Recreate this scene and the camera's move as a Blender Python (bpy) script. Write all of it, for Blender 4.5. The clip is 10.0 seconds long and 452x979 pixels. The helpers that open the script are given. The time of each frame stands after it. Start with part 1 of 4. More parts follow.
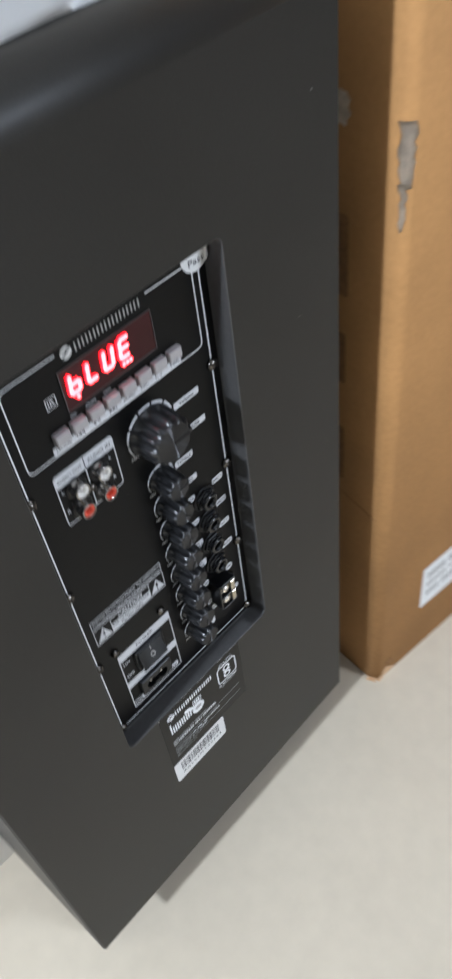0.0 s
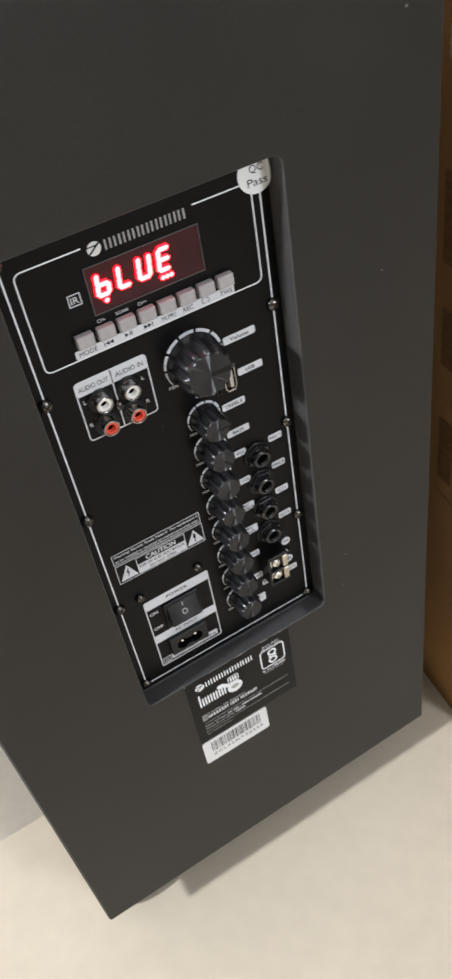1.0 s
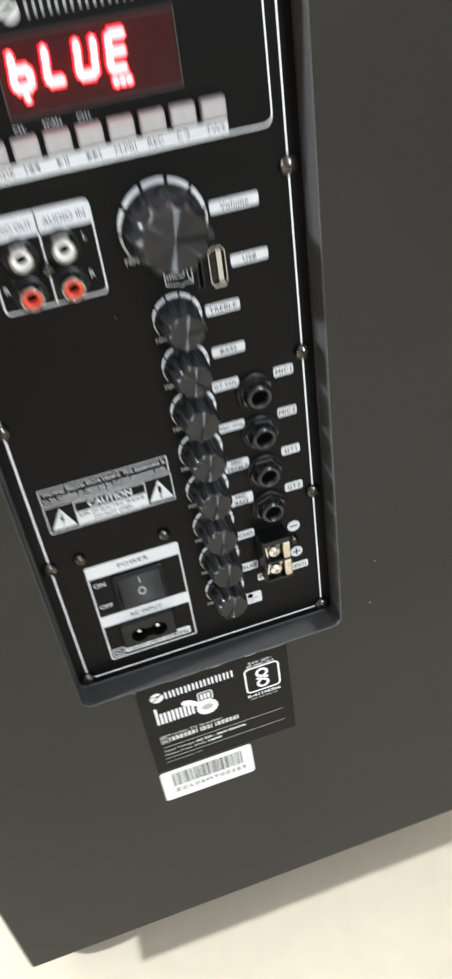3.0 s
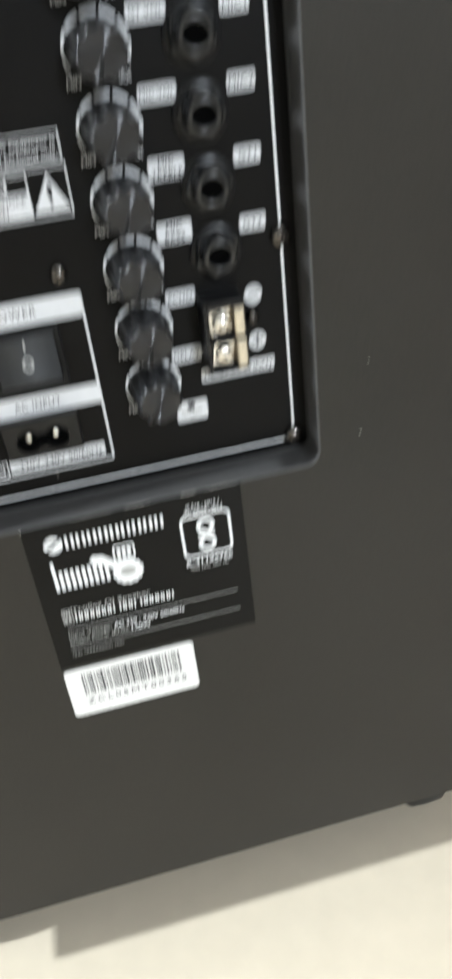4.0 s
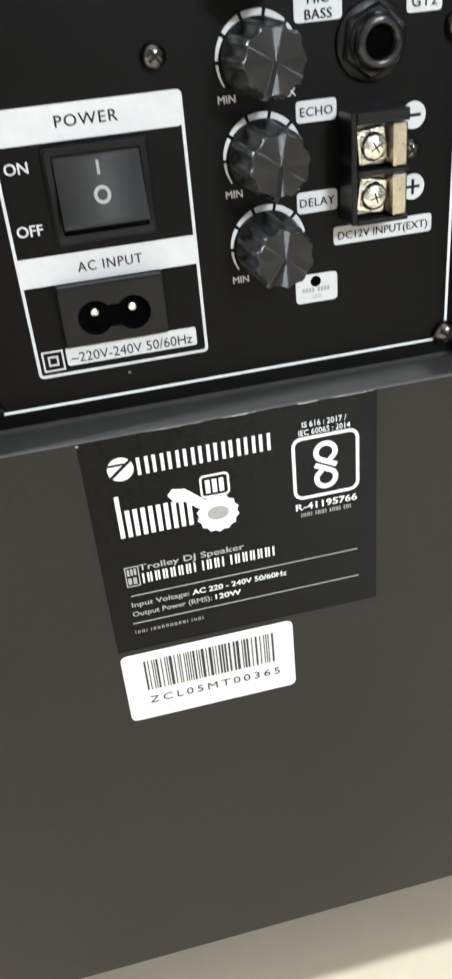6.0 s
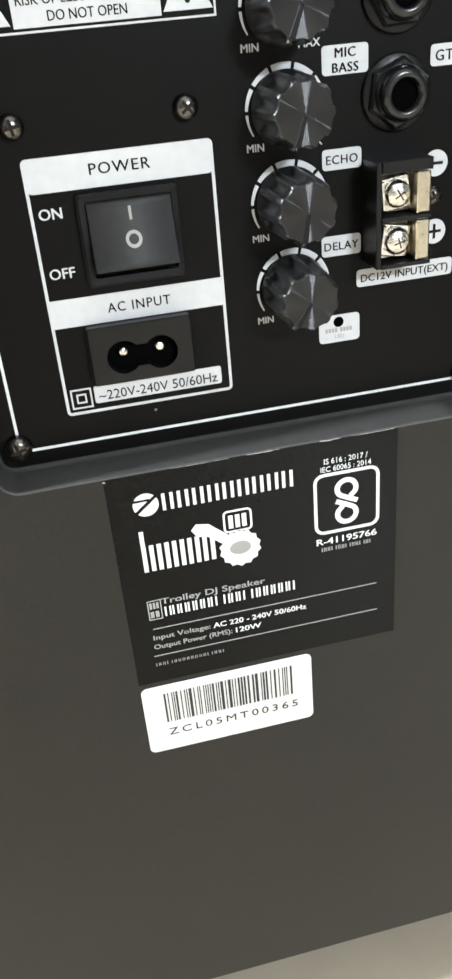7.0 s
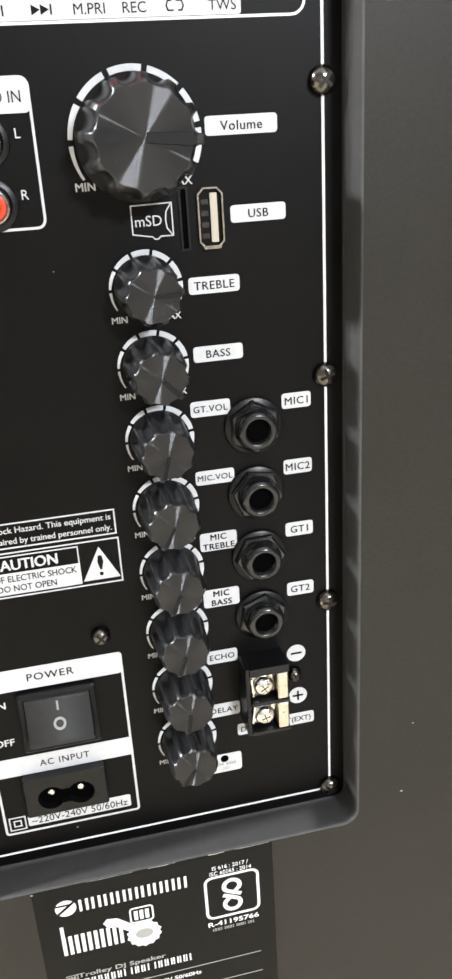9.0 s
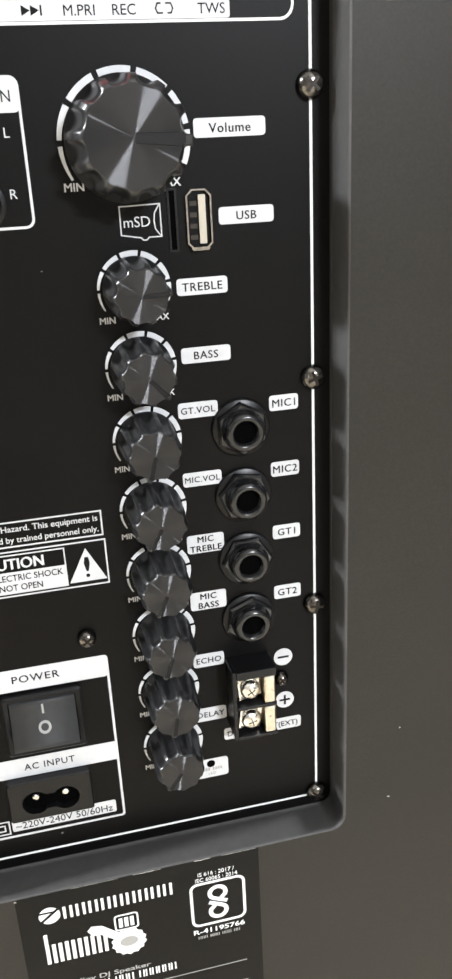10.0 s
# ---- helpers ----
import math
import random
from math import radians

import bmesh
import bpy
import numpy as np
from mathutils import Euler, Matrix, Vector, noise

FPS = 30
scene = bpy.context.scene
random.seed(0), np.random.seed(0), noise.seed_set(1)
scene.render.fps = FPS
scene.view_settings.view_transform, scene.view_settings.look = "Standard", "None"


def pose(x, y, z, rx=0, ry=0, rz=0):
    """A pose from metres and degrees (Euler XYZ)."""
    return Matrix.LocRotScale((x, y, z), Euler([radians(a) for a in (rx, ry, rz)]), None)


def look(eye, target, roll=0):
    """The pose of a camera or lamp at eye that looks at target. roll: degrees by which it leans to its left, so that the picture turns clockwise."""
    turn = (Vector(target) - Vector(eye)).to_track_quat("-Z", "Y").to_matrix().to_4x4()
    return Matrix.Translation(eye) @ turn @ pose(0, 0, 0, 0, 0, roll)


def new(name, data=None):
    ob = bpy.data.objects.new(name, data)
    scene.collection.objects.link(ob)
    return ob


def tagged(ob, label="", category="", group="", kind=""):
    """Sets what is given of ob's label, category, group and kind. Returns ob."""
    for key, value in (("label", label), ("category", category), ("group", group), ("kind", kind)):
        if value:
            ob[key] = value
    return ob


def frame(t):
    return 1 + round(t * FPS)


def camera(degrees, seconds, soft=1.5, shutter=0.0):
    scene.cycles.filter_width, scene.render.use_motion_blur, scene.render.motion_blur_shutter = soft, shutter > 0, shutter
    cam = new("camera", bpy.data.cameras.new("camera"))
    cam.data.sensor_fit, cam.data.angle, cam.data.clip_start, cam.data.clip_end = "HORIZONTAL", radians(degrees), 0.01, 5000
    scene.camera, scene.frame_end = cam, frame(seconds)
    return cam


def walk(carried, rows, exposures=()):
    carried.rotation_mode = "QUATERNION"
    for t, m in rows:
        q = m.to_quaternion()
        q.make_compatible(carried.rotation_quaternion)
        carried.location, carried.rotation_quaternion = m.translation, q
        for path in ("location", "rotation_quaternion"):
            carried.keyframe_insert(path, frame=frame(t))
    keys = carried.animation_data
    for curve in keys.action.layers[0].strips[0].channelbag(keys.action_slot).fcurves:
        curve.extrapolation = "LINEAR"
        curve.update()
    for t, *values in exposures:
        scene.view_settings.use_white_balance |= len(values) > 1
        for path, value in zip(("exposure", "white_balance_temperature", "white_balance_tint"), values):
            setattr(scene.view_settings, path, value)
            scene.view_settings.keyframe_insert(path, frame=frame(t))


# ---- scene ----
cam = camera(30.04, 10.0, soft=2.7, shutter=0.7)
# Rows: seconds; eye in millimetres from the floor below the panel's corner; yaw, pitch, roll in degrees.
# ROWS BEGIN
ROWS = [
    (0, -215.0, -241.5, 738.0, -41.41, -47.64, -8.57),
    (0.2, -189.0, -274.8, 721.7, -33.31, -46.59, -10.02),
    (0.5, -165.7, -298.3, 699.7, -27.19, -45.27, -10.78),
    (1, -168.1, -297.6, 680.7, -23.26, -42.81, -11.06),
    (1.5, -168.5, -286.9, 674.6, -21.95, -42.26, -11.22),
    (2, -166.4, -287.9, 667.9, -21.51, -42.00, -11.03),
    (2.2, -153.0, -292.1, 660.8, -19.45, -41.70, -11.30),
    (3.3, -76.7, -255.7, 524.6, -10.33, -36.45, -7.71),
    (3.5, -69.0, -250.2, 500.5, -10.03, -35.22, -7.25),
    (3.7, -66.0, -242.4, 474.5, -10.58, -35.27, -7.40),
    (4, -66.6, -241.4, 419.9, -9.74, -34.67, -7.16),
    (4.2, -70.3, -232.0, 393.7, -8.88, -34.42, -7.41),
    (4.5, -85.6, -207.5, 366.9, -10.05, -34.18, -7.07),
    (5, -94.7, -191.5, 355.0, -9.63, -33.35, -6.71),
    (5.5, -93.5, -188.4, 347.1, -10.08, -32.22, -6.28),
    (6, -93.7, -189.4, 350.1, -10.07, -31.21, -5.89),
    (6.2, -95.0, -189.5, 352.6, -10.09, -30.86, -5.75),
    (7.3, -99.6, -188.7, 357.8, -10.32, -29.61, -5.39),
    (7.5, -99.1, -188.4, 363.2, -10.38, -29.50, -5.41),
    (7.7, -100.7, -187.2, 378.5, -11.52, -28.93, -5.30),
    (8, -95.4, -178.1, 415.3, -12.11, -27.98, -4.76),
    (8.2, -86.3, -184.2, 432.4, -10.59, -25.79, -4.69),
    (8.5, -77.7, -195.2, 456.7, -11.26, -23.53, -3.91),
    (9, -69.2, -205.7, 465.1, -11.43, -22.93, -3.46),
    (9.5, -67.8, -206.2, 463.2, -11.40, -22.35, -3.10),
    (10, -69.3, -206.9, 462.1, -12.33, -22.03, -2.89),
]
EXPOSURES = [(0.0, -0.52, 5400, 10), (0.5, -0.64, 5850, 11), (1.0, -0.4, 5900, 12), (1.5, -0.34, 5900, 12), (2.0, -0.12, 5900, 11), (3.5, 0.22, 5750, 6), (4.5, 0.18, 5800, 6), (5.5, 0.26, 5900, 7), (7.5, 0.35, 5900, 6), (8.5, 0.5, 6000, 8), (9.0, 0.5, 6050, 10), (10.0, 0.5, 6050, 10)]
walk(cam, [(t, pose(x / 1000, y / 1000, z / 1000, 90 + pitch, 0, yaw) @ pose(0, 0, 0, 0, 0, roll)) for t, x, y, z, yaw, pitch, roll in ROWS], EXPOSURES)

# ---- world and light ----
world = bpy.data.worlds.new("world")
scene.world = world
world.use_nodes = True
world.node_tree.nodes["Background"].inputs[0].default_value = (0.8, 0.9, 1.0, 1)
world.node_tree.nodes["Background"].inputs[1].default_value = 0.1

room_lamp = bpy.data.lights.new("room_lamp", "AREA")
room_lamp.shape, room_lamp.size = "DISK", 0.13
room_lamp.energy, room_lamp.color = 80.0, (1.0, 0.985, 0.955)
new("room_lamp", room_lamp).matrix_world = look((-1.9, -0.15, 1.62), (-0.05, 0.0, 0.2))
tube_light = bpy.data.lights.new("tube_light", "AREA")
tube_light.shape, tube_light.size, tube_light.size_y = "RECTANGLE", 0.6, 0.06
tube_light.energy, tube_light.color = 82.0, (0.985, 0.98, 0.97)
new("tube_light", tube_light).matrix_world = look((1.05, -2.95, 1.7), (0.7, 0.0, 1.4))


# ---- materials ----
def material(name, colour, rough=0.5, metal=0.0, spec=0.5, grain=0.0, grain_scale=400.0, bump=0.0, bump_scale=900.0, stain=0.0, stain_scale=12.0, emit=None, coat=0.0, specks=0.0):
    m = bpy.data.materials.new(name)
    m.use_nodes = True
    t = m.node_tree
    b = t.nodes["Principled BSDF"]
    b.inputs["Base Color"].default_value = (*colour, 1)
    b.inputs["Roughness"].default_value = rough
    b.inputs["Metallic"].default_value = metal
    b.inputs["Specular IOR Level"].default_value = spec
    b.inputs["Coat Weight"].default_value = coat
    if emit:
        b.inputs["Emission Color"].default_value = (*emit[0], 1)
        b.inputs["Emission Strength"].default_value = emit[1]
    co = t.nodes.new("ShaderNodeTexCoord")
    if grain or stain:
        last = None
        for scale, amount, detail in ((grain_scale, grain, 4.0), (stain_scale, stain, 5.0)):
            if not amount:
                continue
            n = t.nodes.new("ShaderNodeTexNoise")
            n.inputs["Scale"].default_value = scale
            n.inputs["Detail"].default_value = detail
            t.links.new(co.outputs["Object"], n.inputs["Vector"])
            r = t.nodes.new("ShaderNodeMapRange")
            r.inputs["From Min"].default_value, r.inputs["From Max"].default_value = 0.3, 0.7
            r.inputs["To Min"].default_value, r.inputs["To Max"].default_value = 1 - amount, 1 + amount
            t.links.new(n.outputs["Fac"], r.inputs["Value"])
            mix = t.nodes.new("ShaderNodeMix")
            mix.data_type, mix.blend_type = "RGBA", "MULTIPLY"
            mix.inputs["Factor"].default_value = 1.0
            mix.inputs["A"].default_value = (*colour, 1)
            if last:
                t.links.new(last, mix.inputs["A"])
            t.links.new(r.outputs["Result"], mix.inputs["B"])
            last = mix.outputs["Result"]
            rr = t.nodes.new("ShaderNodeMapRange")
            rr.inputs["To Min"].default_value, rr.inputs["To Max"].default_value = max(rough - 0.5 * amount * rough, 0.02), min(rough + 0.5 * amount * rough, 1)
            t.links.new(n.outputs["Fac"], rr.inputs["Value"])
            t.links.new(rr.outputs["Result"], b.inputs["Roughness"])
        t.links.new(last, b.inputs["Base Color"])
    if specks:
        v = t.nodes.new("ShaderNodeTexVoronoi")
        v.inputs["Scale"].default_value = specks
        t.links.new(co.outputs["Object"], v.inputs["Vector"])
        near = t.nodes.new("ShaderNodeMath")
        near.operation = "LESS_THAN"
        near.inputs[1].default_value = 0.028
        t.links.new(v.outputs["Distance"], near.inputs[0])
        few = t.nodes.new("ShaderNodeMath")
        few.operation = "GREATER_THAN"
        few.inputs[1].default_value = 0.8
        split = t.nodes.new("ShaderNodeSeparateColor")
        t.links.new(v.outputs["Color"], split.inputs["Color"])
        t.links.new(split.outputs["Red"], few.inputs[0])
        both = t.nodes.new("ShaderNodeMath")
        both.operation = "MULTIPLY"
        t.links.new(near.outputs[0], both.inputs[0])
        t.links.new(few.outputs[0], both.inputs[1])
        mix = t.nodes.new("ShaderNodeMix")
        mix.data_type = "RGBA"
        mix.inputs["B"].default_value = (0.16, 0.155, 0.15, 1)
        t.links.new(both.outputs[0], mix.inputs["Factor"])
        t.links.new(b.inputs["Base Color"].links[0].from_socket, mix.inputs["A"])
        t.links.new(mix.outputs["Result"], b.inputs["Base Color"])
    if bump:
        n = t.nodes.new("ShaderNodeTexNoise")
        n.inputs["Scale"].default_value = bump_scale
        n.inputs["Detail"].default_value = 3.0
        t.links.new(co.outputs["Object"], n.inputs["Vector"])
        u = t.nodes.new("ShaderNodeBump")
        u.inputs["Strength"].default_value = bump
        u.inputs["Distance"].default_value = 0.0004
        t.links.new(n.outputs["Fac"], u.inputs["Height"])
        t.links.new(u.outputs["Normal"], b.inputs["Normal"])
    return m


def spun(m, colour, rough, stretch):
    """Adds the sheen of fine turned rings round the local z axis."""
    t = m.node_tree
    g = t.nodes.new("ShaderNodeTangent")
    g.direction_type, g.axis = "RADIAL", "Z"
    sheen = t.nodes.new("ShaderNodeBsdfAnisotropic")
    sheen.inputs["Color"].default_value = (colour, colour, colour * 1.03, 1)
    sheen.inputs["Roughness"].default_value = rough
    sheen.inputs["Anisotropy"].default_value = stretch
    t.links.new(g.outputs["Tangent"], sheen.inputs["Tangent"])
    both = t.nodes.new("ShaderNodeAddShader")
    t.links.new(t.nodes["Principled BSDF"].outputs[0], both.inputs[0])
    t.links.new(sheen.outputs[0], both.inputs[1])
    t.links.new(both.outputs[0], t.nodes["Material Output"].inputs["Surface"])


VINYL = material("black_vinyl", (0.0225, 0.0208, 0.0178), rough=0.42, spec=0.2, grain=0.12, grain_scale=1500, bump=0.08, bump_scale=1700, stain=0.12, stain_scale=9, specks=42.0)
RECESS = material("recess_vinyl", (0.046, 0.045, 0.044), rough=0.5, spec=0.4, grain=0.1, bump=0.1)
PANEL = material("panel_paint", (0.002, 0.0018, 0.0019), rough=0.4, spec=0.13, grain=0.15, grain_scale=900, bump=0.05, bump_scale=1500, stain=0.15, stain_scale=30, specks=75.0)
WHITE = material("white_print", (0.78, 0.79, 0.8), rough=0.5, grain=0.03, stain=0.03, stain_scale=60)
TAGPRINT = material("tag_print", (0.6, 0.61, 0.63), rough=0.45, grain=0.03, stain=0.05, stain_scale=50)
INK = material("black_print", (0.008, 0.008, 0.009), rough=0.5, spec=0.1)
GLOSS = material("knob_plastic", (0.011, 0.011, 0.0115), rough=0.3, spec=0.6, grain=0.25, grain_scale=260, bump=0.14, bump_scale=420)
SPUN = material("spun_face", (0.006, 0.006, 0.0065), rough=0.5, spec=0.1, grain=0.15, grain_scale=500)
spun(SPUN, 0.058, 0.3, 0.9)
MATTE = material("black_plastic", (0.004, 0.004, 0.0045), rough=0.34, spec=0.3, grain=0.15, bump=0.1)
SATIN = material("satin_plastic", (0.009, 0.009, 0.0095), rough=0.2, spec=0.6, grain=0.15, bump=0.1)
PORT = material("port_shell", (0.4, 0.37, 0.33), rough=0.25, metal=1.0, grain=0.2, grain_scale=900)
CONTACT = material("port_contact", (0.05, 0.045, 0.04), rough=0.4, metal=1.0)
BEZEL = material("switch_bezel", (0.006, 0.006, 0.0065), rough=0.45, spec=0.2, grain=0.1)
ROCKER = material("rocker_plastic", (0.026, 0.027, 0.0285), rough=0.65, spec=0.5, grain=0.1)
HOLE = material("dark_hole", (0.002, 0.002, 0.002), rough=0.7, spec=0.0)
STEEL = material("screw_steel", (0.14, 0.13, 0.118), rough=0.2, metal=1.0, grain=0.2, grain_scale=1200)
SLOT = material("screw_slot", (0.03, 0.027, 0.025), rough=0.4, metal=1.0)
NICKEL = material("nickel", (0.82, 0.79, 0.73), rough=0.2, metal=1.0, grain=0.15, grain_scale=800, bump=1.0, bump_scale=600)
BRASS = material("pale_brass", (0.55, 0.5, 0.4), rough=0.28, metal=1.0, grain=0.12, grain_scale=700)
RCA_WHITE = material("white_plastic", (0.74, 0.72, 0.68), rough=0.35)
CREAM = material("cream_plastic", (0.5, 0.46, 0.38), rough=0.4)
CHROME = material("chrome", (0.34, 0.33, 0.32), rough=0.12, metal=1.0, grain=0.1, grain_scale=600)
RCA_RED = material("red_plastic", (0.6, 0.06, 0.025), rough=0.35)
BUTTON = material("grey_rubber", (0.37, 0.35, 0.35), rough=0.5, grain=0.05)
LENS = material("display_back", (0.036, 0.007, 0.008), rough=0.3, spec=0.1, coat=0.15, grain=0.1, grain_scale=60)
LED = material("red_led", (0.5, 0.02, 0.02), rough=0.4, emit=((1.0, 0.004, 0.008), 10.0))
LED_CORE = material("red_led_core", (0.5, 0.05, 0.05), rough=0.4, emit=((1.0, 0.21, 0.2), 6.0))
STICKER = material("black_sticker", (0.004, 0.004, 0.004), rough=0.26, spec=0.14, grain=0.1, stain=0.08, stain_scale=40)
SILVER = material("silver_print", (0.62, 0.62, 0.6), rough=0.4)
GREYPRINT = material("grey_print", (0.34, 0.34, 0.33), rough=0.5)
PAPER = material("white_paper", (0.72, 0.72, 0.71), rough=0.55, grain=0.02, stain=0.03, stain_scale=30)
CARD = material("corrugated_card", (0.4, 0.215, 0.078), rough=0.8, spec=0.2, grain=0.05, grain_scale=220, bump=0.07, bump_scale=300, stain=0.14, stain_scale=9)
CARD_EDGE = material("worn_card", (0.55, 0.36, 0.2), rough=0.85, spec=0.2, grain=0.15, grain_scale=150)
CARD_PRINT = material("brown_print", (0.24, 0.13, 0.055), rough=0.8, spec=0.2, grain=0.2, grain_scale=200)
# Pale colour for the painted edge glints and for the dust specks.
GLINT_DUST = material("pale_glint_dust", (0.42, 0.4, 0.37), rough=0.6, grain=0.3, grain_scale=900)
TAPE = material("torn_tape", (0.46, 0.38, 0.29), rough=0.4, grain=0.15, grain_scale=120, stain=0.2, stain_scale=60)
FLOOR = material("floor_tile", (0.55, 0.485, 0.375), rough=0.34, grain=0.03, grain_scale=60, stain=0.05, stain_scale=5, bump=0.02, bump_scale=40)
# Three greys for unseen walls, chosen to limit bounce and reflections, not known paint.
BOUNCE_LOW = material("wall_bounce_low", (0.05, 0.05, 0.055), rough=0.7, grain=0.03, grain_scale=90, bump=0.08, bump_scale=120, stain=0.04, stain_scale=2)
BOUNCE_MID = material("wall_bounce_mid", (0.32, 0.32, 0.32), rough=0.7, grain=0.03, grain_scale=90, bump=0.08, bump_scale=120, stain=0.04, stain_scale=2)
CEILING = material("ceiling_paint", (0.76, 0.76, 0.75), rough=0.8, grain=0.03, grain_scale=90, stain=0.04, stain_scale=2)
BOUNCE_HIGH = material("wall_bounce_high", (0.48, 0.47, 0.455), rough=0.7, grain=0.03, grain_scale=90, bump=0.08, bump_scale=120, stain=0.04, stain_scale=2)
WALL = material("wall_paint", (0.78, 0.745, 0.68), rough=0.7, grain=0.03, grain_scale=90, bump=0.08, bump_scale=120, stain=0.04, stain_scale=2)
RUBBER = material("rubber", (0.012, 0.012, 0.012), rough=0.6, grain=0.2)
RIM = material("clear_rim", (0.07, 0.06, 0.06), rough=0.2, spec=0.6)
FADED = material("faded_print", (0.04, 0.04, 0.042), rough=0.5, spec=0.2)

# ---- building helpers: millimetres; local x to the right, y up, z out of the panel ----
FACING = Matrix(((1, 0, 0), (0, 0, -1), (0, 1, 0))).to_4x4()
WORLD = {}


def place(x, out, z, turn=0.0):
    """Pose of a piece on the panel: across, outward from the panel, up; millimetres over the panel's corner."""
    return Matrix.Translation((x / 1000, -out / 1000, (z + 268) / 1000)) @ FACING @ pose(0, 0, 0, 0, 0, turn)


def part(name, bm, mats, parent, m=None, label=""):
    """Links a bmesh (millimetres) as one mesh object under a thing or a part."""
    mesh = bpy.data.meshes.new(name)
    bmesh.ops.scale(bm, vec=(0.001,) * 3, verts=bm.verts)
    bm.to_mesh(mesh)
    bm.free()
    for mm in mats if isinstance(mats, (list, tuple)) else (mats,):
        mesh.materials.append(mm)
    return hang(name, mesh, parent, m, label)


def hang(name, mesh, parent, m=None, label=""):
    ob = new(name, mesh)
    m = m if m is not None else Matrix.Identity(4)
    WORLD[ob.name] = m
    if parent:
        ob.parent = parent
        ob.matrix_basis = WORLD[parent.name].inverted() @ m
    else:
        ob.matrix_basis = m
    if label:
        tagged(ob, label)
    return ob


def thing(name, m, label, category, group="", kind=""):
    ob = hang(name, None, None, m)
    return tagged(ob, label, category, group, kind)


def prism(bm, pts, z0, z1, mat=0, bevel=0.0, smooth=False):
    """A closed outline drawn up from z0 to z1, its upper rim drawn in by bevel."""
    n = len(pts)
    c = Vector((sum(p[0] for p in pts) / n, sum(p[1] for p in pts) / n))
    rings = [[bm.verts.new((x, y, z0)) for x, y in pts]]
    if bevel:
        rings.append([bm.verts.new((x, y, z1 - bevel)) for x, y in pts])
        top = []
        for x, y in pts:
            d = Vector((x, y)) - c
            sx = (abs(d.x) - bevel) / abs(d.x) if abs(d.x) > bevel else 1
            sy = (abs(d.y) - bevel) / abs(d.y) if abs(d.y) > bevel else 1
            top.append(bm.verts.new((c.x + d.x * sx, c.y + d.y * sy, z1)))
        rings.append(top)
    else:
        rings.append([bm.verts.new((x, y, z1)) for x, y in pts])
    faces = [bm.faces.new(rings[0][::-1]), bm.faces.new(rings[-1])]
    for a, b in zip(rings, rings[1:]):
        for i in range(n):
            faces.append(bm.faces.new((a[i], a[(i + 1) % n], b[(i + 1) % n], b[i])))
    for f in faces:
        f.material_index = mat
    if smooth:
        for f in faces[2:]:
            f.smooth = True
    return bm


def rect(x0, x1, y0, y1, r=0.0, n=4):
    if r <= 0:
        return [(x0, y0), (x1, y0), (x1, y1), (x0, y1)]
    out = []
    for cx, cy, a in ((x1 - r, y0 + r, -90), (x1 - r, y1 - r, 0), (x0 + r, y1 - r, 90), (x0 + r, y0 + r, 180)):
        for k in range(n + 1):
            g = radians(a + 90 * k / n)
            out.append((cx + r * math.cos(g), cy + r * math.sin(g)))
    return out


def circle(r, n=32, cx=0.0, cy=0.0, a0=0.0):
    return [(cx + r * math.cos(a0 + 2 * math.pi * k / n), cy + r * math.sin(a0 + 2 * math.pi * k / n)) for k in range(n)]


def lathe(bm, profile, n=32, mat=0, cx=0.0, cy=0.0, ripple=None, crisp=False):
    """Turns (radius, z) pairs round the local z axis; closes the ends. ripple(angle, radius) gives a changed radius."""
    rings = []
    for r, z in profile:
        if r < 1e-6:
            rings.append([bm.verts.new((cx, cy, z))])
            continue
        ring = []
        for k in range(n):
            a = 2 * math.pi * k / n
            q = ripple(a, r) if ripple else r
            ring.append(bm.verts.new((cx + q * math.cos(a), cy + q * math.sin(a), z)))
        rings.append(ring)
    for a, b in zip(rings, rings[1:]):
        for k in range(n):
            j = (k + 1) % n
            if len(a) == 1 and len(b) == 1:
                continue
            if len(a) == 1:
                f = bm.faces.new((a[0], b[j], b[k]))
            elif len(b) == 1:
                f = bm.faces.new((a[k], a[j], b[0]))
            else:
                f = bm.faces.new((a[k], a[j], b[j], b[k]))
            f.material_index, f.smooth = mat, not (crisp and (len(b) == 1 or len(a) == 1))
    for ring, flip in ((rings[0], True), (rings[-1], False)):
        if len(ring) > 1:
            bm.faces.new(ring[::-1] if flip else ring).material_index = mat
    return bm


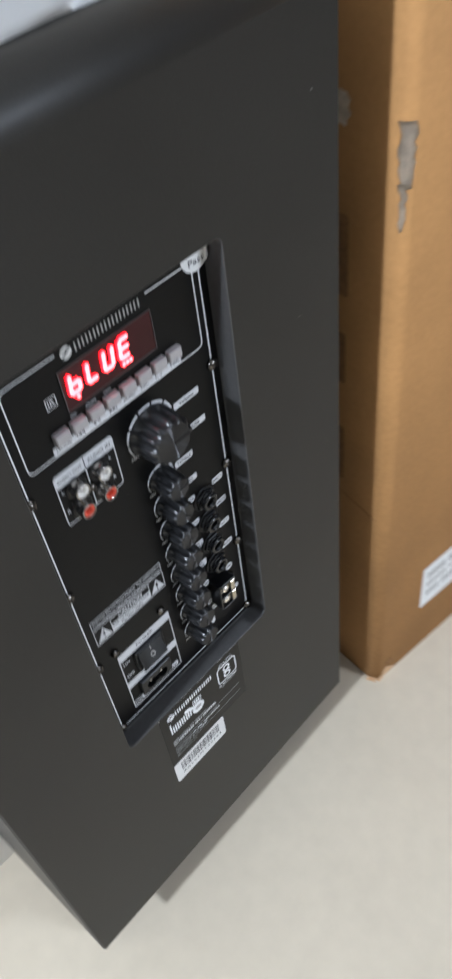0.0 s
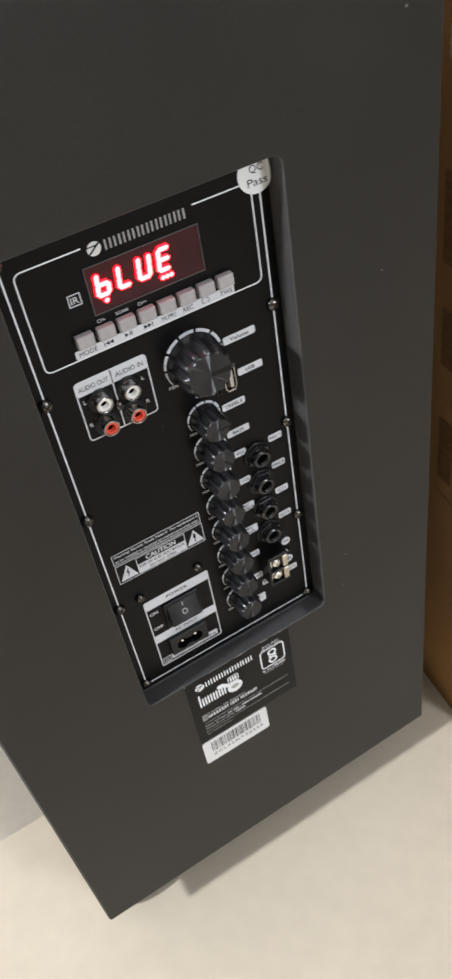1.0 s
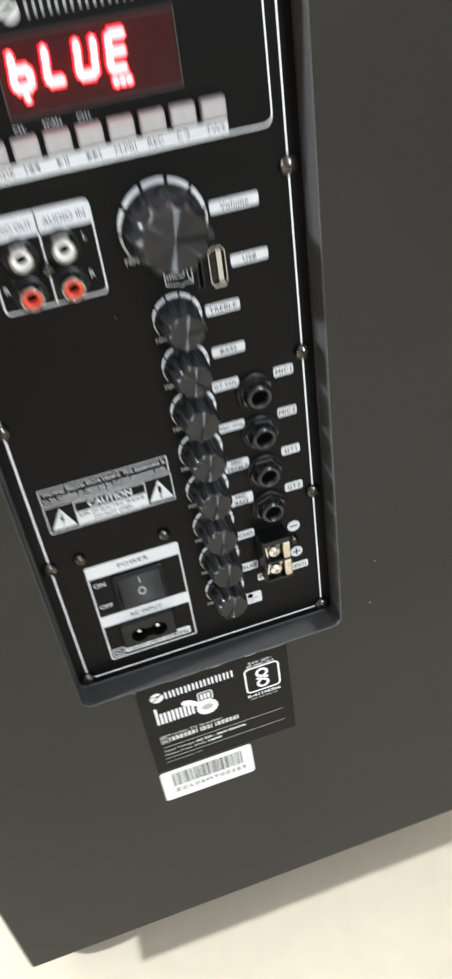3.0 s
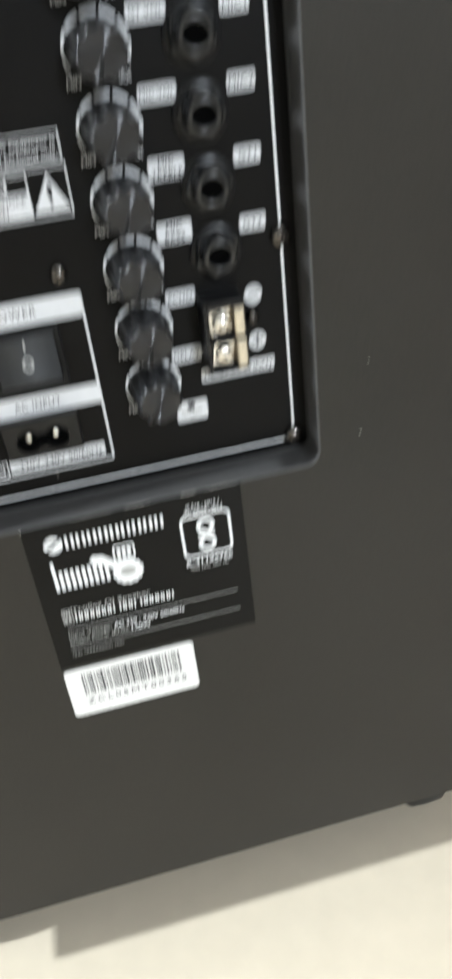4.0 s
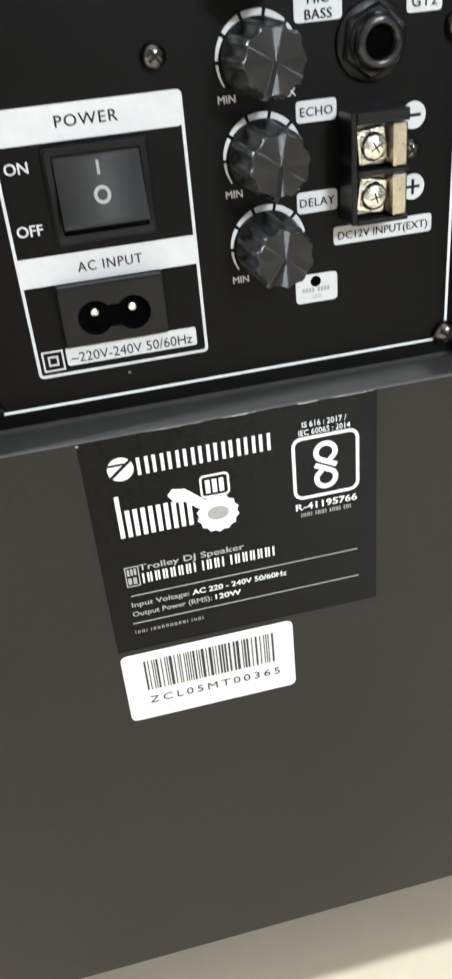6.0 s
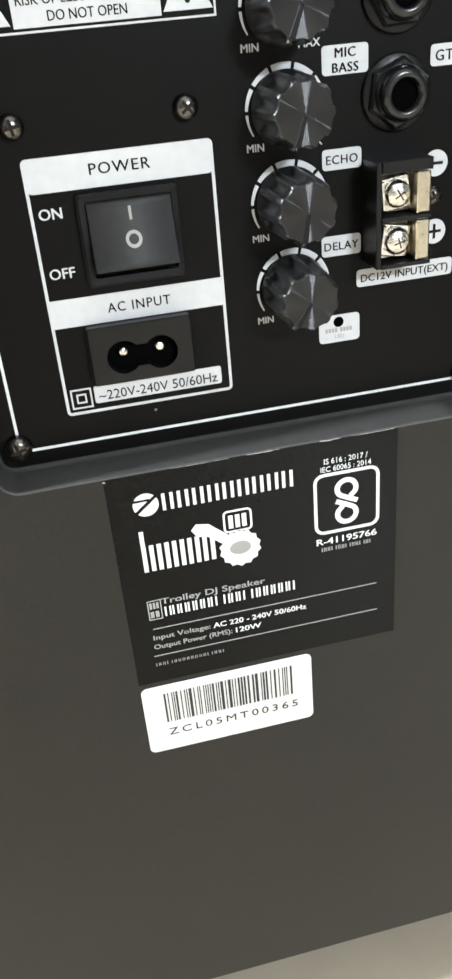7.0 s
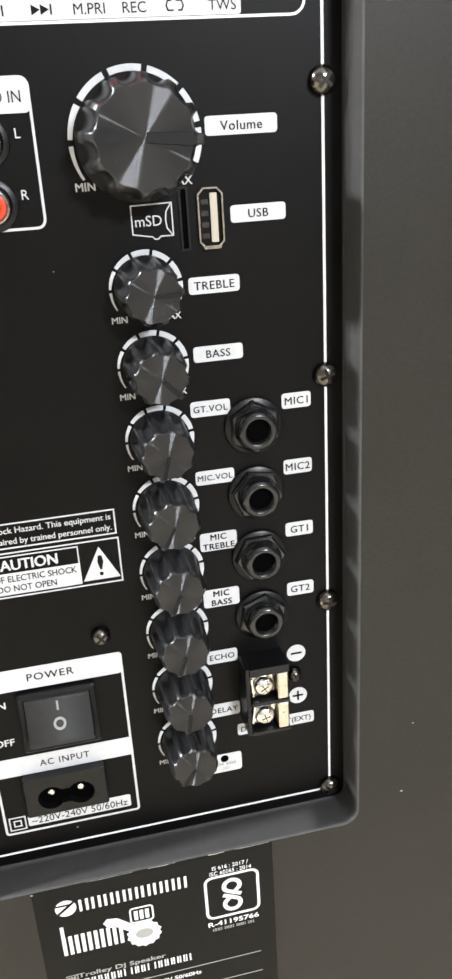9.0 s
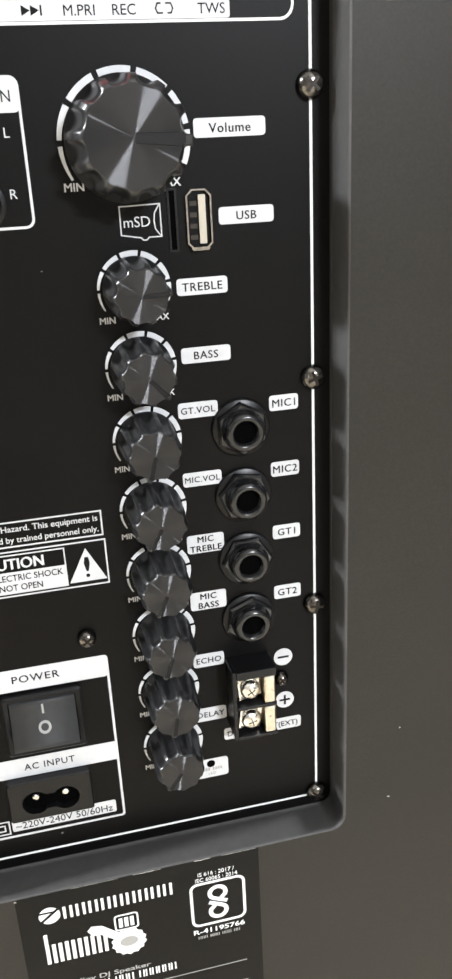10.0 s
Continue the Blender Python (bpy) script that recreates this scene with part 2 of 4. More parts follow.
def line(bm, pts, w, z0, z1, mat=0, closed=False):
    """A flat stroke of width w along a line of points."""
    n = len(pts)
    left, right = [], []
    for i in range(n):
        p = Vector(pts[i])
        a = Vector(pts[i - 1]) if i or closed else None
        b = Vector(pts[(i + 1) % n]) if i < n - 1 or closed else None
        d1 = (p - a).normalized() if a is not None else (b - p).normalized()
        d2 = (b - p).normalized() if b is not None else d1
        d = (d1 + d2).normalized()
        s = w / 2 / max(d.dot(d1), 0.4)
        nrm = Vector((-d.y, d.x)) * s
        left.append(p + nrm)
        right.append(p - nrm)
    vs = [[bm.verts.new((*q, z)) for q in side] for side in (left, right) for z in (z0, z1)]
    lo_l, hi_l, lo_r, hi_r = vs
    for i in range(n if closed else n - 1):
        j = (i + 1) % n
        for quad in ((hi_r[i], hi_r[j], hi_l[j], hi_l[i]), (lo_l[i], lo_l[j], lo_r[j], lo_r[i]), (hi_l[i], hi_l[j], lo_l[j], lo_l[i]), (lo_r[i], lo_r[j], hi_r[j], hi_r[i])):
            bm.faces.new(quad).material_index = mat
    return bm


def words(bm, text, cx, cy, width=None, height=None, z=0.2, mat=0, align="CENTER", bold=0.0, space=1.0):
    """Adds lettering in the built-in font, fitted to a width or a capital height."""
    cu = bpy.data.curves.new("lettering", "FONT")
    cu.body, cu.size, cu.extrude, cu.space_character, cu.resolution_u = text, 1.0, 0.004, space, 3
    ob = bpy.data.objects.new("lettering", cu)
    scene.collection.objects.link(ob)
    bpy.context.view_layer.update()
    mesh = bpy.data.meshes.new_from_object(ob.evaluated_get(bpy.context.evaluated_depsgraph_get()))
    bpy.data.objects.remove(ob)
    bpy.data.curves.remove(cu)
    xs = [v.co.x for v in mesh.vertices]
    w = max(xs) - min(xs)
    sy = height / 0.73 if height else None
    sx = width / w if width else sy
    sy = sy or sx
    off = {"CENTER": (max(xs) + min(xs)) / 2, "LEFT": min(xs), "RIGHT": max(xs)}[align]
    for shift in ((-1, 1) if bold else (0,)):
        vs = [bm.verts.new((cx + (v.co.x - off + shift * bold) * sx, cy + (v.co.y - 0.365 + shift * bold * 0.4) * sy, z + v.co.z * 8 + shift * 0.004)) for v in mesh.vertices]
        for p in mesh.polygons:
            try:
                bm.faces.new([vs[i] for i in p.vertices]).material_index = mat
            except ValueError:
                pass
    bpy.data.meshes.remove(mesh)
    return bm


def mark_bars(parent, mat, x0, x1, y0, y1, n, z, gap, stroke):
    """A row of plain bars, in pairs, in place of a maker's lettering, each pair a part."""
    w = (x1 - x0) / n
    for k in range(n):
        one = bmesh.new()
        for x in (0.0, w * (1 - gap) - stroke):
            prism(one, rect(x, x + stroke, 0, y1 - y0), 0, 0.06)
        part("mark_bar", one, mat, parent, place(x0 + k * w, z, y0))


def blocks(bm, x0, x1, y0, y1, counts, z=0.2, mat=0, gap=0.28, thick=0.05, stroke=0.0):
    """Plain bars in place of lettering: groups of upright blocks, or of pairs of bars when stroke is given."""
    total = sum(counts) + 0.7 * (len(counts) - 1)
    w = (x1 - x0) / total
    x = x0
    for c in counts:
        for _ in range(c):
            if stroke:
                for q in (x, x + w * (1 - gap) - stroke):
                    prism(bm, rect(q, q + stroke, y0, y1), z, z + thick, mat)
            else:
                prism(bm, rect(x, x + w * (1 - gap), y0, y1), z, z + thick, mat)
            x += w
        x += 0.7 * w
    return bm


# ---- the room ----
def slab(name, x0, x1, y0, y1, z0, z1, mat, label, category):
    bm = bmesh.new()
    prism(bm, rect(x0 * 1000, x1 * 1000, y0 * 1000, y1 * 1000), z0 * 1000, z1 * 1000)
    return tagged(part(name, bm, mat, None), label, category, kind="structure")


slab("floor", -2.1, 2.1, -3.1, 0.23, -0.1, 0.0, FLOOR, "pale cream glossy tiled floor", "floor")
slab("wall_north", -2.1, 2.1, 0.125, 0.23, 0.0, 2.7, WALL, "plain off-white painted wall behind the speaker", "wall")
# South, west and east walls are unseen; their greys steer the bounce light.
slab("wall_south", -2.1, 2.1, -3.1, -3.0, 0.0, 2.7, BOUNCE_HIGH, "unseen plain wall, pale grey set for its bounce light", "wall")
slab("wall_west", -2.1, -2.0, -3.0, 0.125, 0.0, 2.7, BOUNCE_MID, "unseen plain wall, mid grey to cut its bounce light", "wall")
slab("wall_east", 2.0, 2.1, -3.0, 0.125, 0.0, 2.7, BOUNCE_LOW, "unseen plain wall, darkened to dim its reflection", "wall")
slab("ceiling", -2.1, 2.1, -3.1, 0.23, 2.7, 2.8, CEILING, "white painted ceiling", "ceiling")

# ---- the speaker ----
SX0, SX1, SZ0, SZ1 = -200.0, 89.0, -215.0, 374.0
FACE, BACK = 11.7, -118.0
OX0, OX1, OZ0, OZ1 = -119.8, 6.2, -6.9, 278.4
speaker = thing("trolley_speaker", Matrix.Translation((-0.0555, 0.05, 0)), "black vinyl trolley speaker with rear control panel, standing on the floor", "speaker")


def cabinet_body():
    """A box with a soft upper rim and a rectangular opening for the panel."""
    bm = bmesh.new()
    rim, n = 20.0, 10
    profile = [(FACE, SZ0)]  # outward, up
    profile += [(FACE - rim + rim * math.cos(a), SZ1 - rim + rim * math.sin(a)) for a in [radians(90 * k / n) for k in range(n + 1)]]
    profile += [(BACK + rim - rim * math.sin(a), SZ1 - rim + rim * math.cos(a)) for a in [radians(90 * k / n) for k in range(n + 1)]]
    profile += [(BACK, SZ0)]
    cham = 1.2
    cols = []
    for x, inset in ((SX0, cham), (SX0 + cham, 0.0), (SX1 - cham, 0.0), (SX1, cham)):
        col = []
        for o, z in profile:
            mid_o, mid_z = (FACE + BACK) / 2, (SZ0 + SZ1) / 2
            o2 = o - math.copysign(min(inset, abs(o - mid_o)), o - mid_o) if inset else o
            z2 = z - math.copysign(min(inset, abs(z - mid_z)), z - mid_z) if inset else z
            col.append(bm.verts.new((x, z2, o2)))
        cols.append(col)
    m = len(profile)
    for a, b in zip(cols, cols[1:]):
        for i in range(m):
            j = (i + 1) % m
            if a is cols[1] and i == 0:
                continue  # the face with the opening
            f = bm.faces.new((a[i], b[i], b[j], a[j]))
            f.smooth = 1 <= i < m - 2
    bm.faces.new(cols[0])
    bm.faces.new(cols[-1][::-1])
    c = [cols[1][0], cols[2][0], cols[2][1], cols[1][1]]
    rings = []
    for grow, depth in ((0.45, FACE), (0.2, FACE - 0.12), (0.0, FACE - 0.4), (-0.05, FACE - 0.9), (-0.05, FACE - 1.6), (0.1, 1.0), (0.1, -1.0)):
        rings.append([bm.verts.new((x, y, depth)) for x, y in rect(OX0 - grow, OX1 + grow, OZ0 - grow, OZ1 + grow, 4.6 + grow, 7)])
    m = len(rings[0])
    for k, (a, b) in enumerate(zip(rings, rings[1:])):
        for i in range(m):
            f = bm.faces.new((a[i], a[(i + 1) % m], b[(i + 1) % m], b[i]))
            f.material_index, f.smooth = 1, True
    bm.faces.new(rings[-1]).material_index = 1
    edges = [bm.edges.get((c[i], c[(i + 1) % 4])) for i in range(4)] + [bm.edges.get((rings[0][i], rings[0][(i + 1) % m])) for i in range(m)]
    bmesh.ops.triangle_fill(bm, use_beauty=True, edges=edges)
    bmesh.ops.recalc_face_normals(bm, faces=bm.faces)
    return bm


part("cabinet", cabinet_body(), [VINYL, RECESS], speaker, place(0, 0, 0))

bm = bmesh.new()
prism(bm, rect(-118.9, 5.6, -5.9, 276.6, 3.0), -0.8, 0.0)
panel = part("control_panel", bm, PANEL, speaker, place(0, 0, 0), "black painted metal control panel with white print")

# white border line with the rounded display frame
bm = bmesh.new()
line(bm, rect(-114.2, 0.9, -1.9, 275.0), 0.7, 0.02, 0.1, closed=True)
part("border_line", bm, WHITE, panel, place(0, 0, 0), "thin white printed border")
bm = bmesh.new()
pts = rect(-109.5, -3.2, 220.6, 266.5, 3.0, 5)
# open at the top, where the maker's mark stands
line(bm, [(-81.0, 266.5)] + pts[12:] + pts[:12] + [(-31.0, 266.5)], 0.6, 0.02, 0.1)
part("display_frame", bm, WHITE, panel, place(0, 0, 0), "thin white printed frame round the display")


def label(name, x0, x1, y0, y1, rows, r=0.8, lab="", size=None):
    """A white printed tag with dark lettering."""
    bm = bmesh.new()
    prism(bm, rect(x0, x1, y0, y1, r, 3), 0.02, 0.12)
    n = len(rows)
    for i, t in enumerate(rows):
        h = size or min((y1 - y0) * 0.55, (y1 - y0) * 0.8 / n * 0.8)
        words(bm, t, (x0 + x1) / 2, y1 - (y1 - y0) * (i + 0.5) / n, height=h * (1.06 if n > 1 else 0.94), z=0.16, mat=1, bold=0.028 if n > 1 else 0.014, space=1.02 if len(t) > 12 else 1.1)
    return part(name, bm, [TAGPRINT, INK], panel, place(0, 0, 0), lab)


def text(name, t, x, y, height, mat=None, lab="", bold=0.0, align="CENTER", width=None):
    bm = bmesh.new()
    words(bm, t, x, y, height=height, width=width, z=0.08, align=align, bold=bold)
    return part(name, bm, mat or TAGPRINT, panel, place(0, 0, 0), lab)


# ---- knobs ----
def knob(name, x, z, r, h, pointer, lab, mark, flutes, deep, face):
    """A tapered knob with scooped flutes that run out in a round shoulder below the turned face."""

    def scoop(a, q, amount):
        u = (a * flutes / (2 * math.pi)) % 1.0 * 2 - 1
        return q - r * amount * math.sqrt(max(0.0, 1 - (u / 0.68) ** 2))

    bm = bmesh.new()
    n = flutes * 14
    angles = [2 * math.pi * k / n for k in range(n)]
    ridge, chamfer = 0.955 - face, min(deep, 0.955 - face)
    rows = [(1.03, 0.3, 0.0), (1.03, 1.1, 0.0), (1.0, 1.6, deep * 0.6), (0.985, h * 0.35, deep), (0.97, h * 0.6, deep), (0.955, h - 2.6, deep), (face + ridge * 0.87, h - 2.0, chamfer * 0.9), (face + ridge * 0.45, h - 0.85, chamfer * 0.5 + deep * 0.13), (face, h, deep * 0.23)]
    rings = [[bm.verts.new((scoop(a, r * f, c) * math.cos(a), scoop(a, r * f, c) * math.sin(a), zz)) for a in angles] for f, zz, c in rows]
    for p, q in zip(rings, rings[1:]):
        for k in range(n):
            j = (k + 1) % n
            bm.faces.new((p[k], p[j], q[j], q[k])).smooth = True
    bm.faces.new(rings[-1])
    # raised bar down the side, under the pointer
    prism(bm, rect(r * face * 0.9, r * 0.965, -r * mark * 0.85, r * mark * 0.85), h * 0.3, h - 0.5, bevel=0.3)
    body = part(name, bm, GLOSS, speaker, place(x, 0, z, pointer), lab)
    bm = bmesh.new()
    prism(bm, [(scoop(a, r * (face - 0.01), deep * 0.23) * math.cos(a), scoop(a, r * (face - 0.01), deep * 0.23) * math.sin(a)) for a in angles], h - 0.3, h + 0.1)
    part("knob_face", bm, SPUN, body, place(x, 0, z, pointer), "turned dark knob face with fine rings")
    bm = bmesh.new()
    prism(bm, [(r * 0.02, -r * mark * 0.75), (r * face * 0.985, -r * mark), (r * face * 0.985, r * mark), (r * 0.02, r * mark * 0.75)], h + 0.05, h + 0.3, bevel=0.12)
    part("pointer", bm, BEZEL, body, place(x, 0, z, pointer))
    return body


def scale_ring(x, z, r, first=214.0, last=-27.0, n=7, thin=0.035, thick=0.2):
    for k in range(n):
        bm = bmesh.new()
        a0 = first + (last - first) * (k + 0.04) / n
        a1 = first + (last - first) * (k + 0.89) / n
        steps = 7
        outer, inner = [], []
        for q in range(steps + 1):
            a = radians(a0 + (a1 - a0) * q / steps)
            w = r * (thin + (thick - thin) * min(1.0, (k + q / steps) / (n * 0.72)))
            outer.append((r * math.cos(a), r * math.sin(a)))
            inner.append(((r - w) * math.cos(a), (r - w) * math.sin(a)))
        prism(bm, inner + outer[::-1], 0.02, 0.1)
        part("scale_segment", bm, TAGPRINT, panel, place(x, 0, z))


KX = -44.2
knob("volume_knob", -43.5, 197.0, 13.3, 16.0, -4, "large fluted black volume knob", 0.105, 12, 0.13, 0.8)
scale_ring(-43.5, 197.0, 15.2)
text("min_mark", "MIN", -56.0, 187.5, 1.95, bold=0.02)
text("max_mark", "MAX", -34.0, 187.5, 1.95, bold=0.02)
KZ = [163.7 - 19.3 * i for i in range(8)]
TURNS = [2, -48, -105, -118, -112, -108, -100, -125]
for z, turn in zip(KZ, TURNS):
    knob("tone_knob", KX, z, 7.5, 14.0, turn, "small fluted black knob", 0.085, 10, 0.2, 0.83)
    scale_ring(KX, z, 9.0)
    text("min_mark", "MIN", KX - 7.2, z - 7.1, 1.65, bold=0.02)
    text("max_mark", "MAX", KX + 5.6, z - 7.2, 1.65, bold=0.02)

# ---- printed tags ----
label("tag", -27.5, -10.3, 196.6, 200.8, ["Volume"], lab="white printed tag")
label("tag", -22.5, -8.8, 177.1, 181.1, ["USB"], lab="white printed tag")
label("tag", -33.9, -21.1, 161.0, 165.1, ["TREBLE"], lab="white printed tag")
label("tag", -33.9, -21.1, 144.0, 148.0, ["BASS"], lab="white printed tag")
label("tag", -35.7, -25.2, 129.6, 133.8, ["GT.VOL"], lab="white printed tag", size=1.9)
label("tag", -35.7, -25.1, 110.5, 114.5, ["MIC.VOL"], lab="white printed tag", size=1.8)
label("tag", -35.8, -25.4, 90.6, 96.1, ["MIC", "TREBLE"], lab="white printed tag")
label("tag", -36.0, -25.6, 72.6, 78.3, ["MIC", "BASS"], lab="white printed tag")
label("tag", -36.4, -27.2, 53.5, 57.9, ["ECHO"], lab="white printed tag", size=2.05)
label("tag", -37.0, -27.4, 34.3, 39.0, ["DELAY"], lab="white printed tag", size=2.05)
label("tag", -11.3, -3.3, 129.0, 133.2, ["MIC1"], lab="white printed tag")
label("tag", -11.3, -3.3, 110.3, 114.5, ["MIC2"], lab="white printed tag")
label("tag", -11.3, -3.3, 91.4, 95.6, ["GT1"], lab="white printed tag")
label("tag", -11.4, -3.4, 72.2, 76.5, ["GT2"], lab="white printed tag")
label("tag", -28.5, -4.0, 26.0, 30.2, ["DC12V INPUT(EXT)"], lab="white printed tag", size=2.0)
bm = bmesh.new()
prism(bm, rect(-38.2, -27.8, 13.1, 20.0, 1.0), 0.02, 0.12)
blocks(bm, -36.6, -29.6, 15.7, 16.7, [4, 4], z=0.14, mat=1)
words(bm, "LED", -33.0, 14.6, height=1.0, z=0.16, mat=1)
part("tag", bm, [TAGPRINT, GREYPRINT], panel, place(0, 0, 0), "white printed tag round a signal lamp hole")
bm = bmesh.new()
prism(bm, circle(1.3, 20), 0.1, 0.2)
part("lamp_hole", bm, HOLE, panel, place(-33.2, 0, 18.2), "dark hole of a signal lamp")


def sign_disc(x, z, plus):
    bm = bmesh.new()
    prism(bm, circle(2.9, 28), 0.02, 0.12)
    prism(bm, rect(-1.7, 1.7, -0.32, 0.32), 0.14, 0.2, 1)
    if plus:
        prism(bm, rect(-0.32, 0.32, -1.7, 1.7), 0.15, 0.21, 1)
    part("pole_sign", bm, [TAGPRINT, INK], panel, place(x, 0, z), "round white plus sign" if plus else "round white minus sign")


sign_disc(-9.2, 52.2, False)
sign_disc(-9.0, 36.8, True)


# ---- screws ----
def screw(x, z, r=3.35, turn=20.0, deep=0.0, lab="dark steel cross-head screw"):
    bm = bmesh.new()
    lathe(bm, [(r, 0.0), (r, 0.5), (r * 0.93, 1.4), (r * 0.72, 2.2), (r * 0.42, 2.65), (0.0, 2.8)], 24)
    ob = part("screw", bm, STEEL, speaker, place(x, deep, z, turn), lab)
    bm = bmesh.new()
    w = r * 0.12
    prism(bm, [(-r * 0.6, -w), (-w, -w), (-w, -r * 0.6), (w, -r * 0.6), (w, -w), (r * 0.6, -w), (r * 0.6, w), (w, w), (w, r * 0.6), (-w, r * 0.6), (-w, w), (-r * 0.6, w)], 1.8, 2.83)
    part("cross_slot", bm, SLOT, ob, place(x, deep, z, turn))


for i, z in enumerate((-0.6, 69.0, 137.2, 207.0, 273.0)):
    screw(-114.5, z, turn=15 + 37 * i)
    if z < 250:
        screw(0.7, z, turn=52 + 29 * i)
screw(-101.9, 69.7, 2.7, 10)
screw(-65.9, 69.8, 2.7, 40)
screw(-10.2, 45.3, 2.3, 30)
screw(-83.4, 191.6, 2.5, 70)


# ---- sockets ----
def jack(x, z, turn):
    bm = bmesh.new()
    lathe(bm, [(7.9, 0.02), (7.9, 0.7), (7.6, 1.0), (3.2, 1.0)], 48)
    ob = part("jack_socket", bm, MATTE, speaker, place(x, 0, z), "black plastic jack socket with hexagonal nut")
    bm = bmesh.new()
    lathe(bm, [(7.3, 1.0), (7.3, 2.2), (6.7, 2.8), (4.6, 2.8)], 6)
    for f in bm.faces:
        f.smooth = False
    part("hex_nut", bm, SATIN, ob, place(x, 0, z, turn))
    bm = bmesh.new()
    lathe(bm, [(5.7, 2.6), (5.7, 3.5), (5.3, 3.8), (5.3, 4.4), (5.45, 4.6), (5.1, 5.6), (4.5, 6.2), (3.8, 6.3), (3.3, 6.0), (3.2, -6.0), (0.0, -6.0)], 40)
    part("barrel", bm, SATIN, ob, place(x, 0, z))
    bm = bmesh.new()
    lathe(bm, [(3.18, 4.6), (2.9, 4.2), (0.0, 4.2)], 24)
    part("bore", bm, HOLE, ob, place(x, 0, z))


for i, turn in enumerate((92, 111, 62, 82)):
    jack(-19.3, 125.6 - 19.25 * i, turn)


def rca(x, z, mat, lab):
    bm = bmesh.new()
    lathe(bm, [(4.5, 0.4), (4.5, 0.9), (4.1, 1.2), (4.1, 5.0), (3.9, 5.5), (3.4, 5.6), (3.2, 5.3), (3.2, 1.2)], 30)
    ob = part("phono_socket", bm, CHROME, speaker, place(x, 0, z), lab)
    bm = bmesh.new()
    lathe(bm, [(5.9, 0.02), (5.9, 0.5), (5.6, 0.8), (3.6, 0.8)], 36)
    part("flange", bm, MATTE, ob, place(x, 0, z), "black plastic flange")
    bm = bmesh.new()
    lathe(bm, [(3.3, 1.4), (3.3, 4.9), (3.0, 5.2), (2.0, 5.0), (1.8, 4.6), (1.8, 1.6), (0.0, 1.6)], 28)
    part("insulator", bm, mat, ob, place(x, 0, z))
    bm = bmesh.new()
    lathe(bm, [(1.78, 2.6), (0.0, 2.65)], 16)
    part("pin_hole", bm, HOLE, ob, place(x, 0, z))


bm = bmesh.new()
line(bm, rect(-100.3, -65.9, 179.4, 210.6, 1.8), 0.6, 0.02, 0.1, closed=True)
prism(bm, rect(-100.3, -65.9, 203.5, 210.6, 1.2), 0.02, 0.12)
line(bm, [(-83.2, 203.6), (-83.2, 179.4)], 0.6, 0.02, 0.1)
line(bm, [(-83.2, 210.4), (-83.2, 203.6)], 0.5, 0.14, 0.18, 1)
words(bm, "AUDIO OUT", -91.9, 206.9, width=14.4, height=2.5, z=0.18, mat=1)
words(bm, "AUDIO IN", -74.5, 206.9, width=13.6, height=2.5, z=0.18, mat=1)
for t, x, z in (("L", -97.8, 200.2), ("R", -97.8, 187.6), ("L", -69.4, 199.6), ("R", -69.6, 186.8)):
    words(bm, t, x, z, height=2.2, z=0.1, mat=0)
part("audio_frame", bm, [TAGPRINT, INK], panel, place(0, 0, 0), "white printed frame round the audio sockets")
for x in (-90.8, -77.1):
    rca(x, 198.1, RCA_WHITE, "nickel phono socket with white insert")
    rca(x, 184.9, RCA_RED, "nickel phono socket with red insert")

# usb port and card slot
bm = bmesh.new()
outer = rect(-3.1, 3.1, -6.9, 6.9, 1.4, 1)
inner = rect(-2.7, 2.7, -6.5, 6.5, 1.2, 1)
vo = [[bm.verts.new((x, y, z)) for x, y in pts] for pts, z in ((outer, 0.0), (outer, 0.9), (inner, 0.9), (inner, -7.0))]
for a, b in zip(vo, vo[1:]):
    for i in range(len(a)):
        j = (i + 1) % len(a)
        bm.faces.new((a[i], a[j], b[j], b[i]))
bm.faces.new(vo[-1])
prism(bm, [(-1.9, -7.1), (1.9, -7.1), (2.3, -6.6), (1.7, -6.3), (-1.7, -6.3), (-2.3, -6.6)], 0.9, 1.3)
usb = part("usb_port", bm, PORT, speaker, place(-27.4, 0, 178.7), "metal usb port set upright in the panel")
bm = bmesh.new()
prism(bm, rect(0.0, 1.7, -5.6, 5.6, 0.2), -6.5, 0.5)
tongue = part("tongue", bm, CREAM, usb, place(-27.4, 0, 178.7), "cream plastic tongue")
for k in range(4):
    bm = bmesh.new()
    prism(bm, rect(-2.3, -0.2, -4.9 + 2.6 * k, -3.4 + 2.6 * k), -6.0, 0.1, bevel=0.2)
    part("contact", bm, CONTACT, usb, place(-27.4, 0, 178.7))
bm = bmesh.new()
line(bm, rect(-0.9, 0.9, -7.0, 7.0), 0.5, 0.0, 0.35, closed=True)
prism(bm, rect(-0.7, 0.7, -6.8, 6.8), 0.0, 0.08, 1)
part("card_slot", bm, [MATTE, HOLE], speaker, place(-33.7, 0, 178.8), "narrow black memory card slot")
bm = bmesh.new()
line(bm, [(-46.2, 182.6), (-36.6, 182.8), (-36.6, 175.4), (-39.6, 175.4), (-40.2, 174.8), (-41.0, 174.8), (-41.6, 175.4), (-42.4, 175.5), (-46.2, 176.2)], 0.28, 0.02, 0.1, closed=True)
